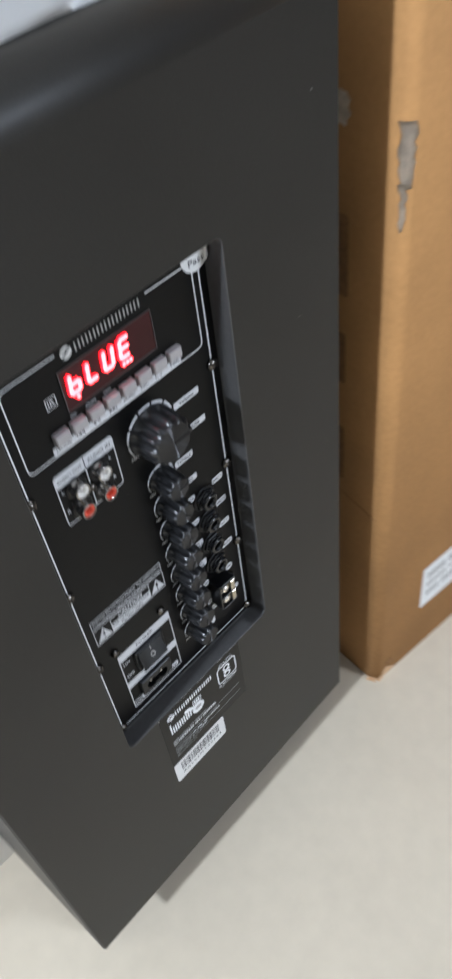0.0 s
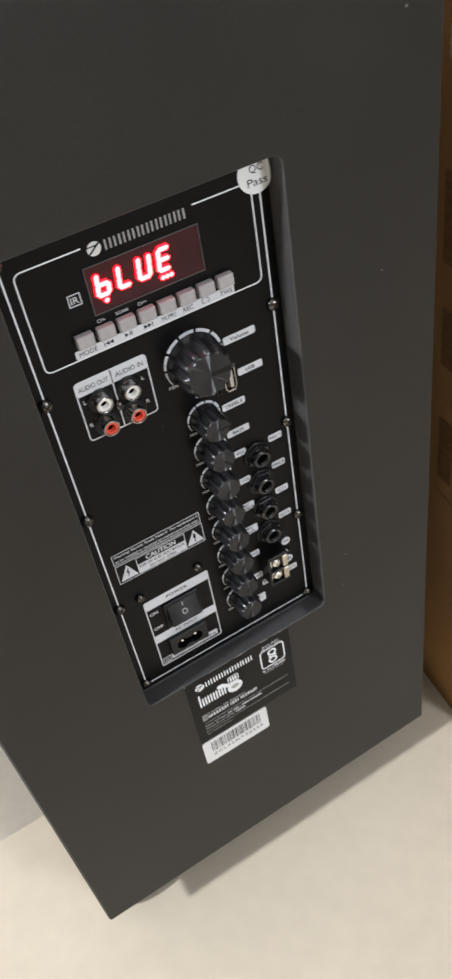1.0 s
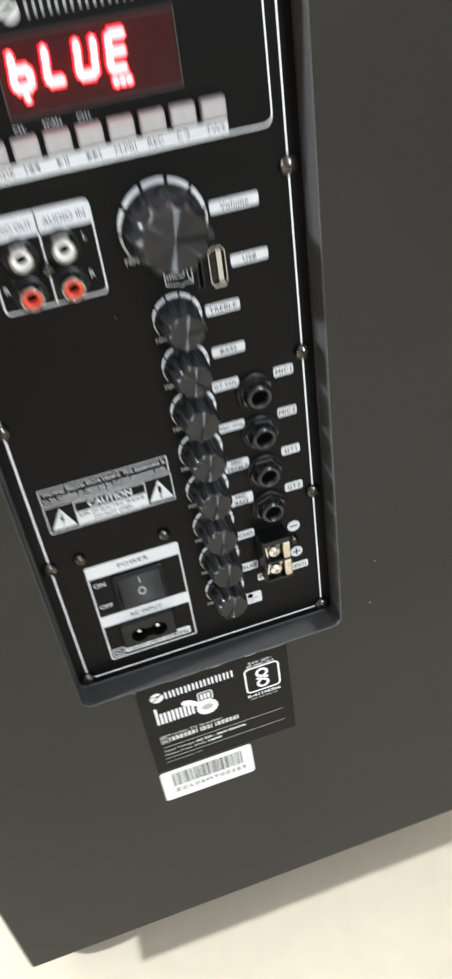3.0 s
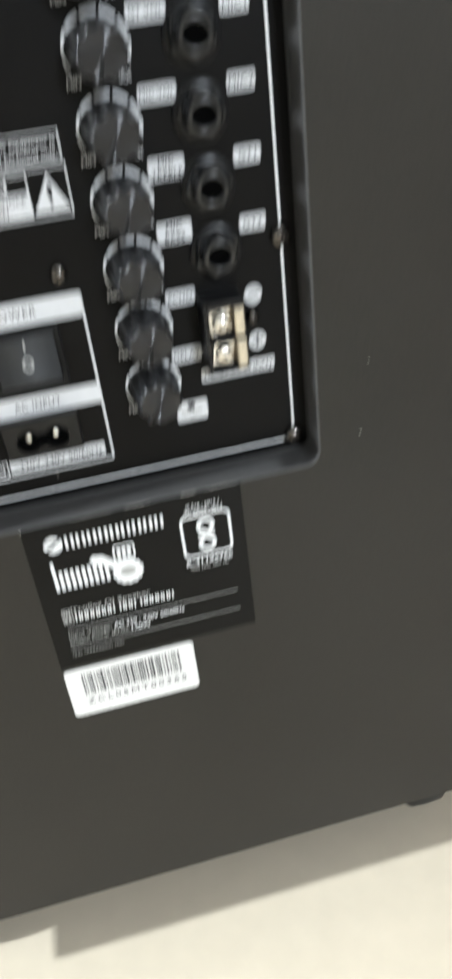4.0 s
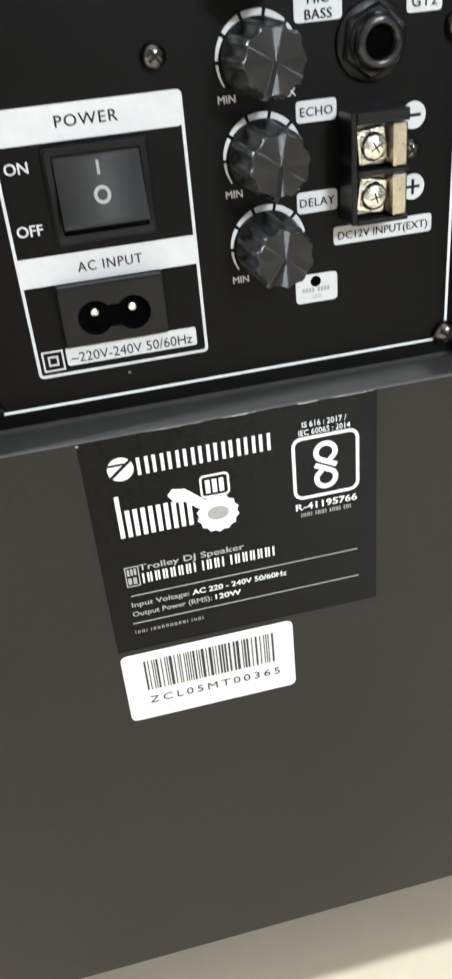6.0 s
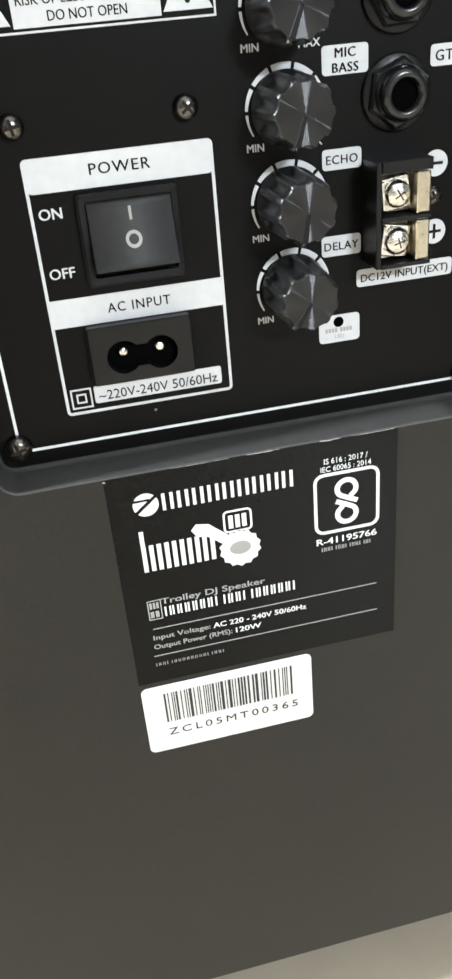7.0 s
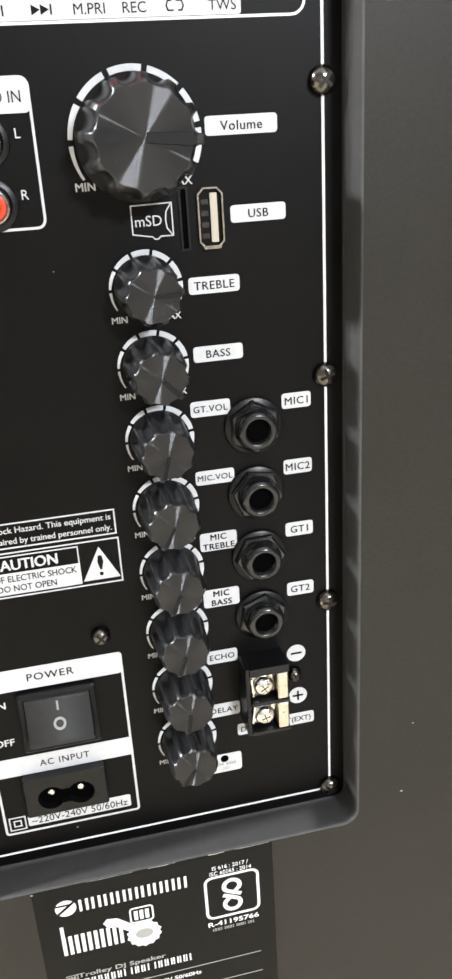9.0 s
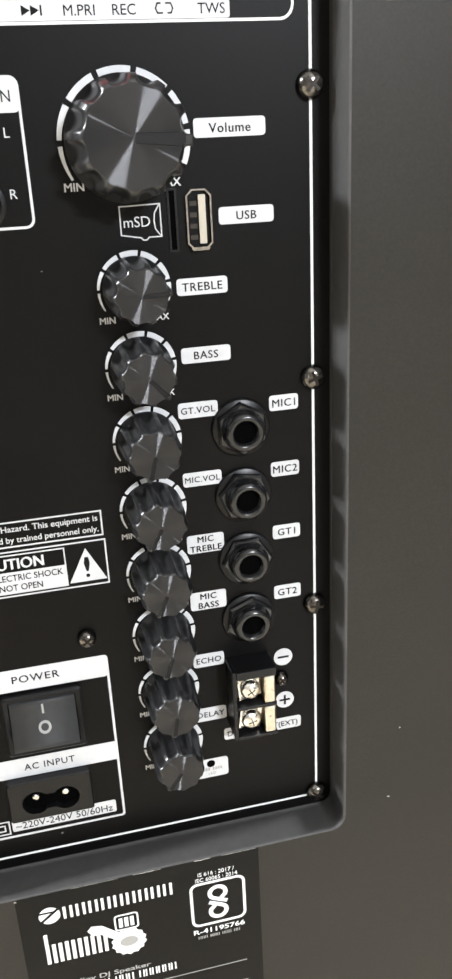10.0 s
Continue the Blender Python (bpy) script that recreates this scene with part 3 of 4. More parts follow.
line(bm, [(-36.8, 182.6), (-38.0, 180.8), (-38.2, 179.0), (-38.0, 177.2), (-36.8, 175.6)], 0.28, 0.03, 0.11)
words(bm, "mSD", -42.3, 179.1, width=6.3, height=2.5, z=0.1)
part("card_symbol", bm, TAGPRINT, panel, place(0, 0, 0), "white outline of a memory card")


# speaker terminals
def terminals():
    x, z = -20.5, 42.9
    bm = bmesh.new()
    prism(bm, rect(-6.5, 6.5, -10.8, 12.4, 0.4), 0.0, 3.2)
    prism(bm, rect(-6.5, -5.2, -10.8, 12.4, 0.3), 3.1, 8.8, bevel=0.2)
    ob = part("terminal_block", bm, MATTE, speaker, place(x, 0, z), "black terminal block with two screw clamps")
    for y0, y1 in ((9.9, 12.4), (-0.5, 0.5), (-10.8, -9.9)):
        bm = bmesh.new()
        prism(bm, rect(-5.3, 6.5, y0, y1), 3.1, 9.3, bevel=0.2)
        part("divider", bm, MATTE, ob, place(x, 0, z), "glossy black divider")
    for y, lean in ((5.2, 6), (-5.2, -9)):
        bm = bmesh.new()
        prism(bm, rect(2.9, 6.1, y - 4.4, y + 4.4, 0.3), 3.15, 9.4, bevel=0.4)
        prism(bm, rect(-4.9, 3.0, y - 4.4, y + 4.4, 0.3), 3.15, 4.6, bevel=0.3)
        part("clamp_plate", bm, BRASS, ob, place(x, 0, z), "pale brass clamp plate")
        bm = bmesh.new()
        c, q = math.cos(radians(lean)), math.sin(radians(lean))
        prism(bm, [(-1.2 + u * c - v * q, y + u * q + v * c) for u, v in rect(-3.5, 3.6, -3.7, 3.7, 0.6)], 5.6, 6.5, bevel=0.3)
        prism(bm, [(-1.2 + u * c - v * q, y + u * q + v * c) for u, v in rect(-3.4, -2.7, -3.2, 3.2, 0.2)], 6.4, 7.4, bevel=0.2)
        part("clamp_washer", bm, NICKEL, ob, place(x, 0, z), "bright bent clamp washer")
        bm = bmesh.new()
        lathe(bm, [(3.0, 6.4), (3.1, 7.2), (2.8, 8.2), (2.1, 8.8), (1.0, 9.1), (0.0, 9.15)], 20, cx=-1.0, cy=y)
        part("clamp_screw", bm, NICKEL, ob, place(x, 0, z))
        bm = bmesh.new()
        for a in (25 + lean, 115 + lean):
            c, q = math.cos(radians(a)), math.sin(radians(a))
            prism(bm, [(-1.0 + u * c - v * q, y + u * q + v * c) for u, v in ((-1.3, -0.14), (1.3, -0.14), (1.3, 0.14), (-1.3, 0.14))], 8.4 + a / 10000, 9.2 + a / 10000)
        part("cross_slot", bm, SLOT, ob, place(x, 0, z))


terminals()

# ---- power box ----
bm = bmesh.new()
line(bm, rect(-101.2, -61.2, 5.6, 62.9, 0.8), 0.7, 0.02, 0.1, closed=True)
prism(bm, rect(-101.2, -61.2, 56.2, 63.1, 1.2), 0.02, 0.12)
prism(bm, rect(-101.2, -61.2, 26.8, 33.3), 0.02, 0.12)
prism(bm, rect(-94.5, -63.4, 7.4, 11.9, 0.6), 0.02, 0.12)
words(bm, "POWER", -81.2, 60.0, width=13.0, height=2.4, z=0.16, mat=1, bold=0.01, space=1.15)
words(bm, "AC INPUT", -81.0, 30.1, width=14.5, height=2.3, z=0.16, mat=1, bold=0.01, space=1.15)
words(bm, "~220V-240V 50/60Hz", -79.0, 9.3, width=29.0, height=2.5, z=0.16, mat=1)
words(bm, "ON", -97.2, 52.0, height=2.4, z=0.1, bold=0.02)
words(bm, "OFF", -96.9, 39.2, height=2.4, z=0.1, bold=0.02)
line(bm, rect(-99.9, -95.3, 6.9, 11.5), 0.4, 0.02, 0.1, closed=True)
line(bm, rect(-98.6, -96.6, 8.2, 10.2), 0.4, 0.02, 0.1, closed=True)
part("power_frame", bm, [TAGPRINT, INK], panel, place(0, 0, 0), "white printed frame round the power switch and inlet")


def power_switch():
    x, z = -80.5, 45.3
    bm = bmesh.new()
    outer, inner = rect(-11.2, 11.2, -10.0, 10.0, 1.0), rect(-9.4, 9.4, -8.0, 8.4, 0.6)
    vs = [[bm.verts.new((a, b, c)) for a, b in pts] for pts, c in ((outer, 0.0), (outer, 1.4), (rect(-10.6, 10.6, -9.4, 9.4, 0.8), 1.9), (inner, 1.7), (inner, -4.0))]
    for a, b in zip(vs, vs[1:]):
        for i in range(len(a)):
            j = (i + 1) % len(a)
            bm.faces.new((a[i], a[j], b[j], b[i]))
    bm.faces.new(vs[-1])
    ob = part("power_switch", bm, BEZEL, speaker, place(x, 0, z), "black rocker switch pressed to off")
    bm = bmesh.new()

    def dish(y):
        return 1.9 + 4.0 * (max(7.8 - y, 0.0) / 13.4) ** 1.7

    prof = [(-6.4, -3.0), (-6.0, dish(-5.6) - 0.6)] + [(-5.6 + 13.4 * k / 10, dish(-5.6 + 13.4 * k / 10)) for k in range(11)] + [(8.1, 1.0), (8.1, -3.0)]
    ends = [[bm.verts.new((xx, yy, zz)) for yy, zz in prof] for xx in (-9.1, 9.1)]
    bm.faces.new(ends[0])
    bm.faces.new(ends[1][::-1])
    for i in range(len(prof)):
        j = (i + 1) % len(prof)
        bm.faces.new((ends[0][i], ends[1][i], ends[1][j], ends[0][j])).smooth = 2 <= i <= 11
    bmesh.ops.recalc_face_normals(bm, faces=bm.faces)
    part("rocker", bm, ROCKER, ob, place(x, 0, z), "dark grey rocker")
    bm = bmesh.new()
    prism(bm, rect(-0.3, 0.3, 3.9, 6.7), 0.0, 0.12)
    line(bm, circle(1.45, 24, 0, 0.0), 0.7, 0.0, 0.12, closed=True)
    for v in bm.verts:
        v.co.z += dish(v.co.y) + 0.03
    part("switch_mark", bm, GREYPRINT, ob, place(x, 0, z), "white on and off marks")


power_switch()


def inlet():
    x, z = -82.0, 19.6
    bm = bmesh.new()
    H = 2.9
    eight = [(4.35 + 4.0 * math.cos(radians(a)), -0.8 + 4.0 * math.sin(radians(a))) for a in range(-140, 141, 14)]
    eight += [(-4.35 - 4.0 * math.cos(radians(a)), -0.8 - 4.0 * math.sin(radians(a))) for a in range(-140, 141, 14)]
    shell = rect(-12.2, 12.2, -7.0, 7.0, 0.8)
    small = rect(-11.8, 11.8, -6.6, 6.6, 0.6)
    loops = [[bm.verts.new((p, q, zz)) for p, q in pts] for pts, zz in ((shell, 0.0), (shell, H - 0.4), (small, H), (eight, H), (eight, -3.0))]
    edges = []
    for a, b in ((0, 1), (1, 2), (3, 4)):
        for i in range(len(loops[a])):
            j = (i + 1) % len(loops[a])
            bm.faces.new((loops[a][i], loops[a][j], loops[b][j], loops[b][i]))
    for k in (2, 3):
        for i in range(len(loops[k])):
            edges.append(bm.edges.get((loops[k][i], loops[k][(i + 1) % len(loops[k])])))
    bmesh.ops.triangle_fill(bm, use_beauty=True, edges=edges)
    bmesh.ops.recalc_face_normals(bm, faces=bm.faces)
    ob = part("mains_inlet", bm, MATTE, speaker, place(x, 0, z), "dark grey two-pin mains inlet")
    bm = bmesh.new()
    prism(bm, [(p * 0.98, -0.8 + (q + 0.8) * 0.97) for p, q in eight], 0.2, 0.4)
    part("inlet_opening", bm, HOLE, ob, place(x, 0, z), "dark figure-eight opening")
    for s in (-1, 1):
        bm = bmesh.new()
        lathe(bm, [(1.2, 0.4), (1.2, 1.3), (0.8, 1.8), (0.0, 1.9)], 18, cx=4.35 * s, cy=0.1)
        part("contact_pin", bm, NICKEL, ob, place(x, 0, z))


inlet()

# ---- warning print ----
bm = bmesh.new()
line(bm, rect(-109.3, -58.3, 100.3, 107.2), 0.4, 0.02, 0.1, closed=True)
words(bm, "Warning! Electric Shock Hazard. This equipment is", -83.8, 105.4, width=49.0, height=1.75, z=0.1, bold=0.012)
words(bm, "to be installed or repaired by trained personnel only.", -83.8, 102.3, width=49.0, height=1.75, z=0.1, bold=0.012)
part("warning_print", bm, TAGPRINT, panel, place(0, 0, 0), "white printed warning lines")
bm = bmesh.new()
line(bm, rect(-109.3, -58.0, 85.9, 98.9), 0.4, 0.02, 0.1, closed=True)
line(bm, rect(-97.6, -69.0, 86.8, 97.9), 0.35, 0.02, 0.1, closed=True)
prism(bm, rect(-97.6, -69.0, 86.8, 93.0), 0.02, 0.12)
words(bm, "CAUTION", -83.3, 95.5, width=17.5, height=3.2, z=0.1, bold=0.03)
words(bm, "RISK OF ELECTRIC SHOCK", -83.3, 91.4, width=26.8, height=1.9, z=0.16, mat=1, bold=0.012)
words(bm, "DO NOT OPEN", -83.3, 88.5, width=15.5, height=1.9, z=0.16, mat=1, bold=0.012)
for cx in (-103.3, -63.4):
    prism(bm, [(cx - 5.0, 87.2), (cx + 5.0, 87.2), (cx, 97.0)], 0.02, 0.12)
prism(bm, [(-63.9, 94.4), (-64.2, 92.6), (-63.7, 90.2), (-63.1, 90.2), (-62.6, 92.6), (-62.9, 94.4)], 0.14, 0.2, 1)
prism(bm, circle(0.55, 14, -63.4, 88.9), 0.14, 0.2, 1)
prism(bm, [(-103.2, 94.6), (-104.4, 91.4), (-103.4, 91.6), (-103.9, 88.2), (-102.4, 92.3), (-103.3, 92.1), (-102.6, 94.4)], 0.14, 0.2, 1)
part("caution_print", bm, [TAGPRINT, INK], panel, place(0, 0, 0), "white printed caution box with two triangles")

# ---- display ----
bm = bmesh.new()
prism(bm, rect(-82.2, -30.6, 237.6, 257.9, 0.5), 0.0, 0.1)
display = part("display", bm, LENS, speaker, place(0, 0, 0), "dark display window with lit red letters")
bm = bmesh.new()
line(bm, rect(-82.5, -30.3, 237.3, 258.2), 0.35, 0.0, 0.5, closed=True)
part("display_rim", bm, RIM, display, place(0, 0, 0))


def segments(ch, x, y, w, h, t):
    """Seven-segment strokes of one character."""
    lean = 0.09
    spots = {"a": (0.5, 1.0, 0), "g": (0.5, 0.5, 0), "d": (0.5, 0.0, 0), "f": (0.0, 0.75, 1), "e": (0.0, 0.25, 1), "b": (1.0, 0.75, 1), "c": (1.0, 0.25, 1)}
    made = []
    for s in ch:
        bm = bmesh.new()
        made.append(bm)
        u, v, up = spots[s]
        cx, cy = x + u * w, y + v * h
        half = (h / 4 if up else w / 2) - 0.35
        if up:
            shape = [(-t / 2, -half), (0, -half - t / 3), (t / 2, -half), (t / 2, half), (0, half + t / 3), (-t / 2, half)]
        else:
            shape = [(-half, -t / 2), (half, -t / 2), (half + t / 3, 0), (half, t / 2), (-half, t / 2), (-half - t / 3, 0)]
        prism(bm, [(cx + a + lean * (cy + b - y), cy + b) for a, b in shape], 0.1, 1.2)
        if up:
            shape = [(a * 0.72, b * 0.95) for a, b in shape]
        else:
            shape = [(a * 0.95, b * 0.72) for a, b in shape]
        prism(bm, [(cx + a + lean * (cy + b - y), cy + b) for a, b in shape], 1.15, 1.26, 1)
    return made


for chars, x in (("fedcg", -79.0), ("fed", -69.4), ("fedcb", -60.2), ("afged", -51.0)):
    for bm in segments(chars, x, 245.2, 4.8, 9.0, 2.7):
        part("lit_segment", bm, [LED, LED_CORE], display, place(0, 0, 0), "glowing red display segment")
for x, y in ((-76.2, 242.4), (-50.2, 241.9), (-48.2, 241.9), (-46.2, 241.9)):
    bm = bmesh.new()
    prism(bm, circle(1.3, 14), 0.1, 1.2)
    prism(bm, circle(1.0, 14), 1.15, 1.26, 1)
    part("lit_dot", bm, [LED, LED_CORE], display, place(x, 0, y), "glowing red dot")

bm = bmesh.new()
line(bm, rect(-91.6, -86.4, 244.7, 249.7), 0.4, 0.02, 0.1, closed=True)
words(bm, "IR", -89.0, 247.2, height=3.2, z=0.1)
part("sensor_mark", bm, TAGPRINT, panel, place(0, 0, 0), "white printed remote sensor mark")

# maker's mark as plain shapes
bm = bmesh.new()
prism(bm, circle(3.0, 28, -75.6, 264.5), 0.02, 0.1)
prism(bm, [(-78.2, 262.9), (-77.6, 262.4), (-73.0, 266.0), (-73.6, 266.6)], 0.12, 0.18, 1)
prism(bm, [(-78.5, 265.4), (-74.5, 265.4), (-74.5, 265.9), (-78.3, 265.9)], 0.12, 0.18, 1)
part("maker_mark", bm, [SILVER, INK, GREYPRINT], panel, place(0, 0, 0), "silver printed round mark")
mark_bars(panel, GREYPRINT, -71.0, -33.6, 262.2, 266.6, 9, 0.04, 0.3, 0.75)

# buttons under the display
for k in range(8):
    bm = bmesh.new()
    cx = -90.0 + 9.66 * k
    prism(bm, rect(-3.9, 3.9, -3.0, 3.0, 0.5), 0.0, 3.2, bevel=0.5)
    part("push_button", bm, BUTTON, speaker, place(cx, 0, 229.2), "pale grey push button")
bm = bmesh.new()
prism(bm, rect(-95.4, -17.8, 221.0, 225.0, 0.6), 0.02, 0.12)
for t, k in (("MODE", 0), ("M.PRI", 4), ("REC", 5), ("TWS", 7)):
    words(bm, t, -89.6 + 9.66 * k, 223.0, height=2.2, z=0.16, mat=1)


def arrow(x, s):
    prism(bm, [(x - 0.9 * s, 222.0), (x + 0.9 * s, 223.0), (x - 0.9 * s, 224.0)][:: 1 if s > 0 else -1], 0.14, 0.2, 1)


def bar(x):
    prism(bm, rect(x - 0.18, x + 0.18, 222.0, 224.0), 0.14, 0.2, 1)


bar(-82.0), arrow(-80.6, -1), arrow(-78.7, -1)
arrow(-71.4, 1), bar(-69.8), bar(-69.0)
arrow(-62.2, 1), arrow(-60.3, 1), bar(-59.0)
line(bm, [(-33.2, 224.0), (-34.0, 224.0), (-34.4, 223.0), (-34.0, 222.1), (-32.8, 222.1)], 0.3, 0.14, 0.2, 1)
line(bm, [(-31.8, 222.1), (-31.0, 222.1), (-30.6, 223.0), (-31.0, 224.0), (-32.2, 224.0)], 0.3, 0.14, 0.2, 1)
part("button_strip", bm, [TAGPRINT, INK], panel, place(0, 0, 0), "white printed strip below the buttons")
for t, x in (("CH-", -80.6), ("SCAN", -71.0), ("CH+", -61.4)):
    text("button_mark", t, x, 234.3, 1.6)

# round inspection sticker, partly up against the opening's corner
bm = bmesh.new()
prism(bm, circle(8.8, 40, -0.1, 269.4), 0.14, 0.3)
for co, no in (((5.5, 0, 0), (1, 0, 0)), ((0, 276.4, 0), (0, 1, 0))):
    bmesh.ops.bisect_plane(bm, geom=bm.verts[:] + bm.edges[:] + bm.faces[:], dist=0.0001, plane_co=co, plane_no=no)
for v in bm.verts:
    x, y = v.co.x, v.co.y
    v.co.z += max(0.0, x - 5.5) + max(0.0, y - 276.4)
    v.co.x, v.co.y = min(x, 5.5) - (0.15 if x > 5.4 and v.co.z > 0.5 else 0), min(y, 276.4)
words(bm, "QC", 0.2, 271.6, height=3.4, z=0.34, mat=1)
words(bm, "Pass", 0.2, 266.0, width=9.6, height=3.6, z=0.34, mat=1)
part("inspection_sticker", bm, [PAPER, INK], panel, place(0, 0, 0), "round white inspection sticker")

# ---- stickers on the cabinet ----
bm = bmesh.new()
prism(bm, rect(-96.4, -22.2, -72.0, -7.45), FACE + 0.02, FACE + 0.15)
sticker = part("rating_sticker", bm, STICKER, speaker, place(0, 0, 0), "black rating sticker with white print")
F1 = FACE + 0.2


def sprint(name, bm, mats=None, lab=""):
    return part(name, bm, mats or [WHITE, STICKER, GREYPRINT], sticker, place(0, 0, 0), lab)


bm = bmesh.new()
prism(bm, circle(3.2, 28, -87.2, -15.9), F1, F1 + 0.05)
prism(bm, [(-90.0, -17.6), (-89.4, -18.2), (-84.4, -14.2), (-85.0, -13.6)], F1 + 0.06, F1 + 0.1, 1)
prism(bm, [(-90.3, -14.9), (-86.2, -14.9), (-86.2, -14.3), (-90.0, -14.3)], F1 + 0.06, F1 + 0.1, 1)
sprint("maker_mark", bm, lab="white round mark")
mark_bars(sticker, WHITE, -83.2, -49.0, -18.3, -13.6, 9, F1, 0.25, 0.85)
# range mark as plain shapes: a tall bar, a toothed disc with a grey centre, an open box, a slanted neck
bm = bmesh.new()
prism(bm, rect(-90.0, -88.9, -27.7, -23.2), F1, F1 + 0.05)
sprint("range_bar", bm)
bm = bmesh.new()
prism(bm, [(-64.8 + (5.6 if k % 2 else 5.0) * math.cos(k * math.pi / 14), -33.6 + (5.6 if k % 2 else 5.0) * math.sin(k * math.pi / 14)) for k in range(28)], F1, F1 + 0.05)
sprint("range_disc", bm, lab="white toothed disc")
bm = bmesh.new()
prism(bm, [(-64.8 + 2.8 * math.cos(k * math.pi / 12), -33.4 + 2.0 * math.sin(k * math.pi / 12)) for k in range(24)], F1 + 0.06, F1 + 0.1, 2)
sprint("range_centre", bm, lab="grey oval")
bm = bmesh.new()
line(bm, rect(-68.4, -61.4, -28.2, -22.2, 1.0), 0.55, F1, F1 + 0.05, closed=True)
sprint("range_box", bm, lab="white open box")
for k in range(3):
    bm = bmesh.new()
    prism(bm, rect(-67.3 + 1.75 * k, -66.1 + 1.75 * k, -27.2, -23.4), F1, F1 + 0.05)
    sprint("range_bar", bm)
bm = bmesh.new()
prism(bm, [(-77.0, -25.6), (-75.6, -24.0), (-72.4, -24.6), (-66.5, -29.9), (-68.4, -32.0), (-73.0, -28.2), (-75.6, -27.8)], F1 + 0.055, F1 + 0.09)
sprint("range_neck", bm, lab="white slanted neck")
mark_bars(sticker, WHITE, -90.0, -70.5, -35.4, -27.6, 5, F1, 0.2, 1.15)
bm = bmesh.new()
line(bm, rect(-44.3, -27.4, -34.2, -17.0, 2.2), 0.9, F1, F1 + 0.05, closed=True)
for turn in (1, -1):  # two loops, each with a slanted foot
    loop = [(2.9, -0.35), (0.4, 0.85), (-1.5, 1.85)] + [(2.55 * math.cos(radians(a)), 3.75 + 2.5 * math.sin(radians(a))) for a in range(212, -48, -20)] + [(1.0, 1.3)]
    line(bm, [(-35.9 + turn * x, -25.6 + turn * y) for x, y in loop], 1.4, F1, F1 + 0.05)
words(bm, "IS 616 : 2017 /", -36.0, -13.1, width=11.5, height=1.6, z=F1 + 0.05)
words(bm, "IEC 60065 : 2014", -36.0, -15.3, width=13.4, height=1.6, z=F1 + 0.05)
words(bm, "R-41195766", -36.0, -36.8, width=16.6, height=2.0, z=F1 + 0.05, bold=0.02)
blocks(bm, -43.0, -29.2, -40.0, -38.8, [3, 3, 3, 2], z=F1, mat=2, gap=0.2, stroke=0.25)
sprint("standard_mark", bm, lab="white framed standard mark")
bm = bmesh.new()
words(bm, "Trolley DJ Speaker", -73.0, -45.2, width=28.0, bold=0.014, height=1.9, z=F1 + 0.05, mat=2)
blocks(bm, -86.4, -50.6, -50.2, -47.2, [7, 3, 6], z=F1, gap=0.14, stroke=0.5)
words(bm, "Input Voltage:", -90.4, -56.6, width=15.5, bold=0.014, height=1.6, z=F1 + 0.05, mat=2, align="LEFT")
words(bm, "AC 220 - 240V 50/60Hz", -74.0, -56.6, width=26.0, height=1.7, z=F1 + 0.05, align="LEFT", bold=0.02)
words(bm, "Output Power (RMS):", -90.6, -59.7, width=21.5, bold=0.014, height=1.6, z=F1 + 0.05, mat=2, align="LEFT")
words(bm, "120W", -68.0, -59.7, width=7.0, height=1.7, z=F1 + 0.05, align="LEFT", bold=0.02)
prism(bm, rect(-90.2, -27.6, -53.9, -53.6), F1, F1 + 0.05, 2)
prism(bm, rect(-91.0, -27.4, -63.0, -62.7), F1, F1 + 0.05, 2)
blocks(bm, -90.8, -71.8, -66.4, -65.4, [3, 9, 3], z=F1, mat=2, gap=0.2, stroke=0.2)
line(bm, rect(-90.6, -87.2, -50.6, -44.6), 0.3, F1, F1 + 0.05, 2, closed=True)
blocks(bm, -90.2, -87.5, -47.2, -45.2, [3], z=F1, mat=2)
blocks(bm, -90.2, -87.5, -50.0, -48.0, [2], z=F1, mat=2)
sprint("rating_print", bm, lab="white and grey rating lines")
bm = bmesh.new()
prism(bm, rect(-96.3, -47.2, -98.0, -73.6, 1.8), FACE + 0.16, FACE + 0.3)
barcode = part("barcode_sticker", bm, PAPER, speaker, place(0, 0, 0), "white barcode sticker with rounded corners")
bm = bmesh.new()
rng = random.Random(5)
x = -90.3
while x < -52.6:
    w = rng.choice((0.3, 0.3, 0.55, 0.8))
    prism(bm, rect(x, min(x + w, -52.0), -87.3, -76.6), FACE + 0.33, FACE + 0.37)
    x += w + rng.choice((0.3, 0.35, 0.55, 0.8))
words(bm, "ZCL05MT00365", -71.0, -91.0, width=38.4, height=2.6, z=FACE + 0.36, space=1.35)
part("barcode_print", bm, FADED, barcode, place(0, 0, 0))

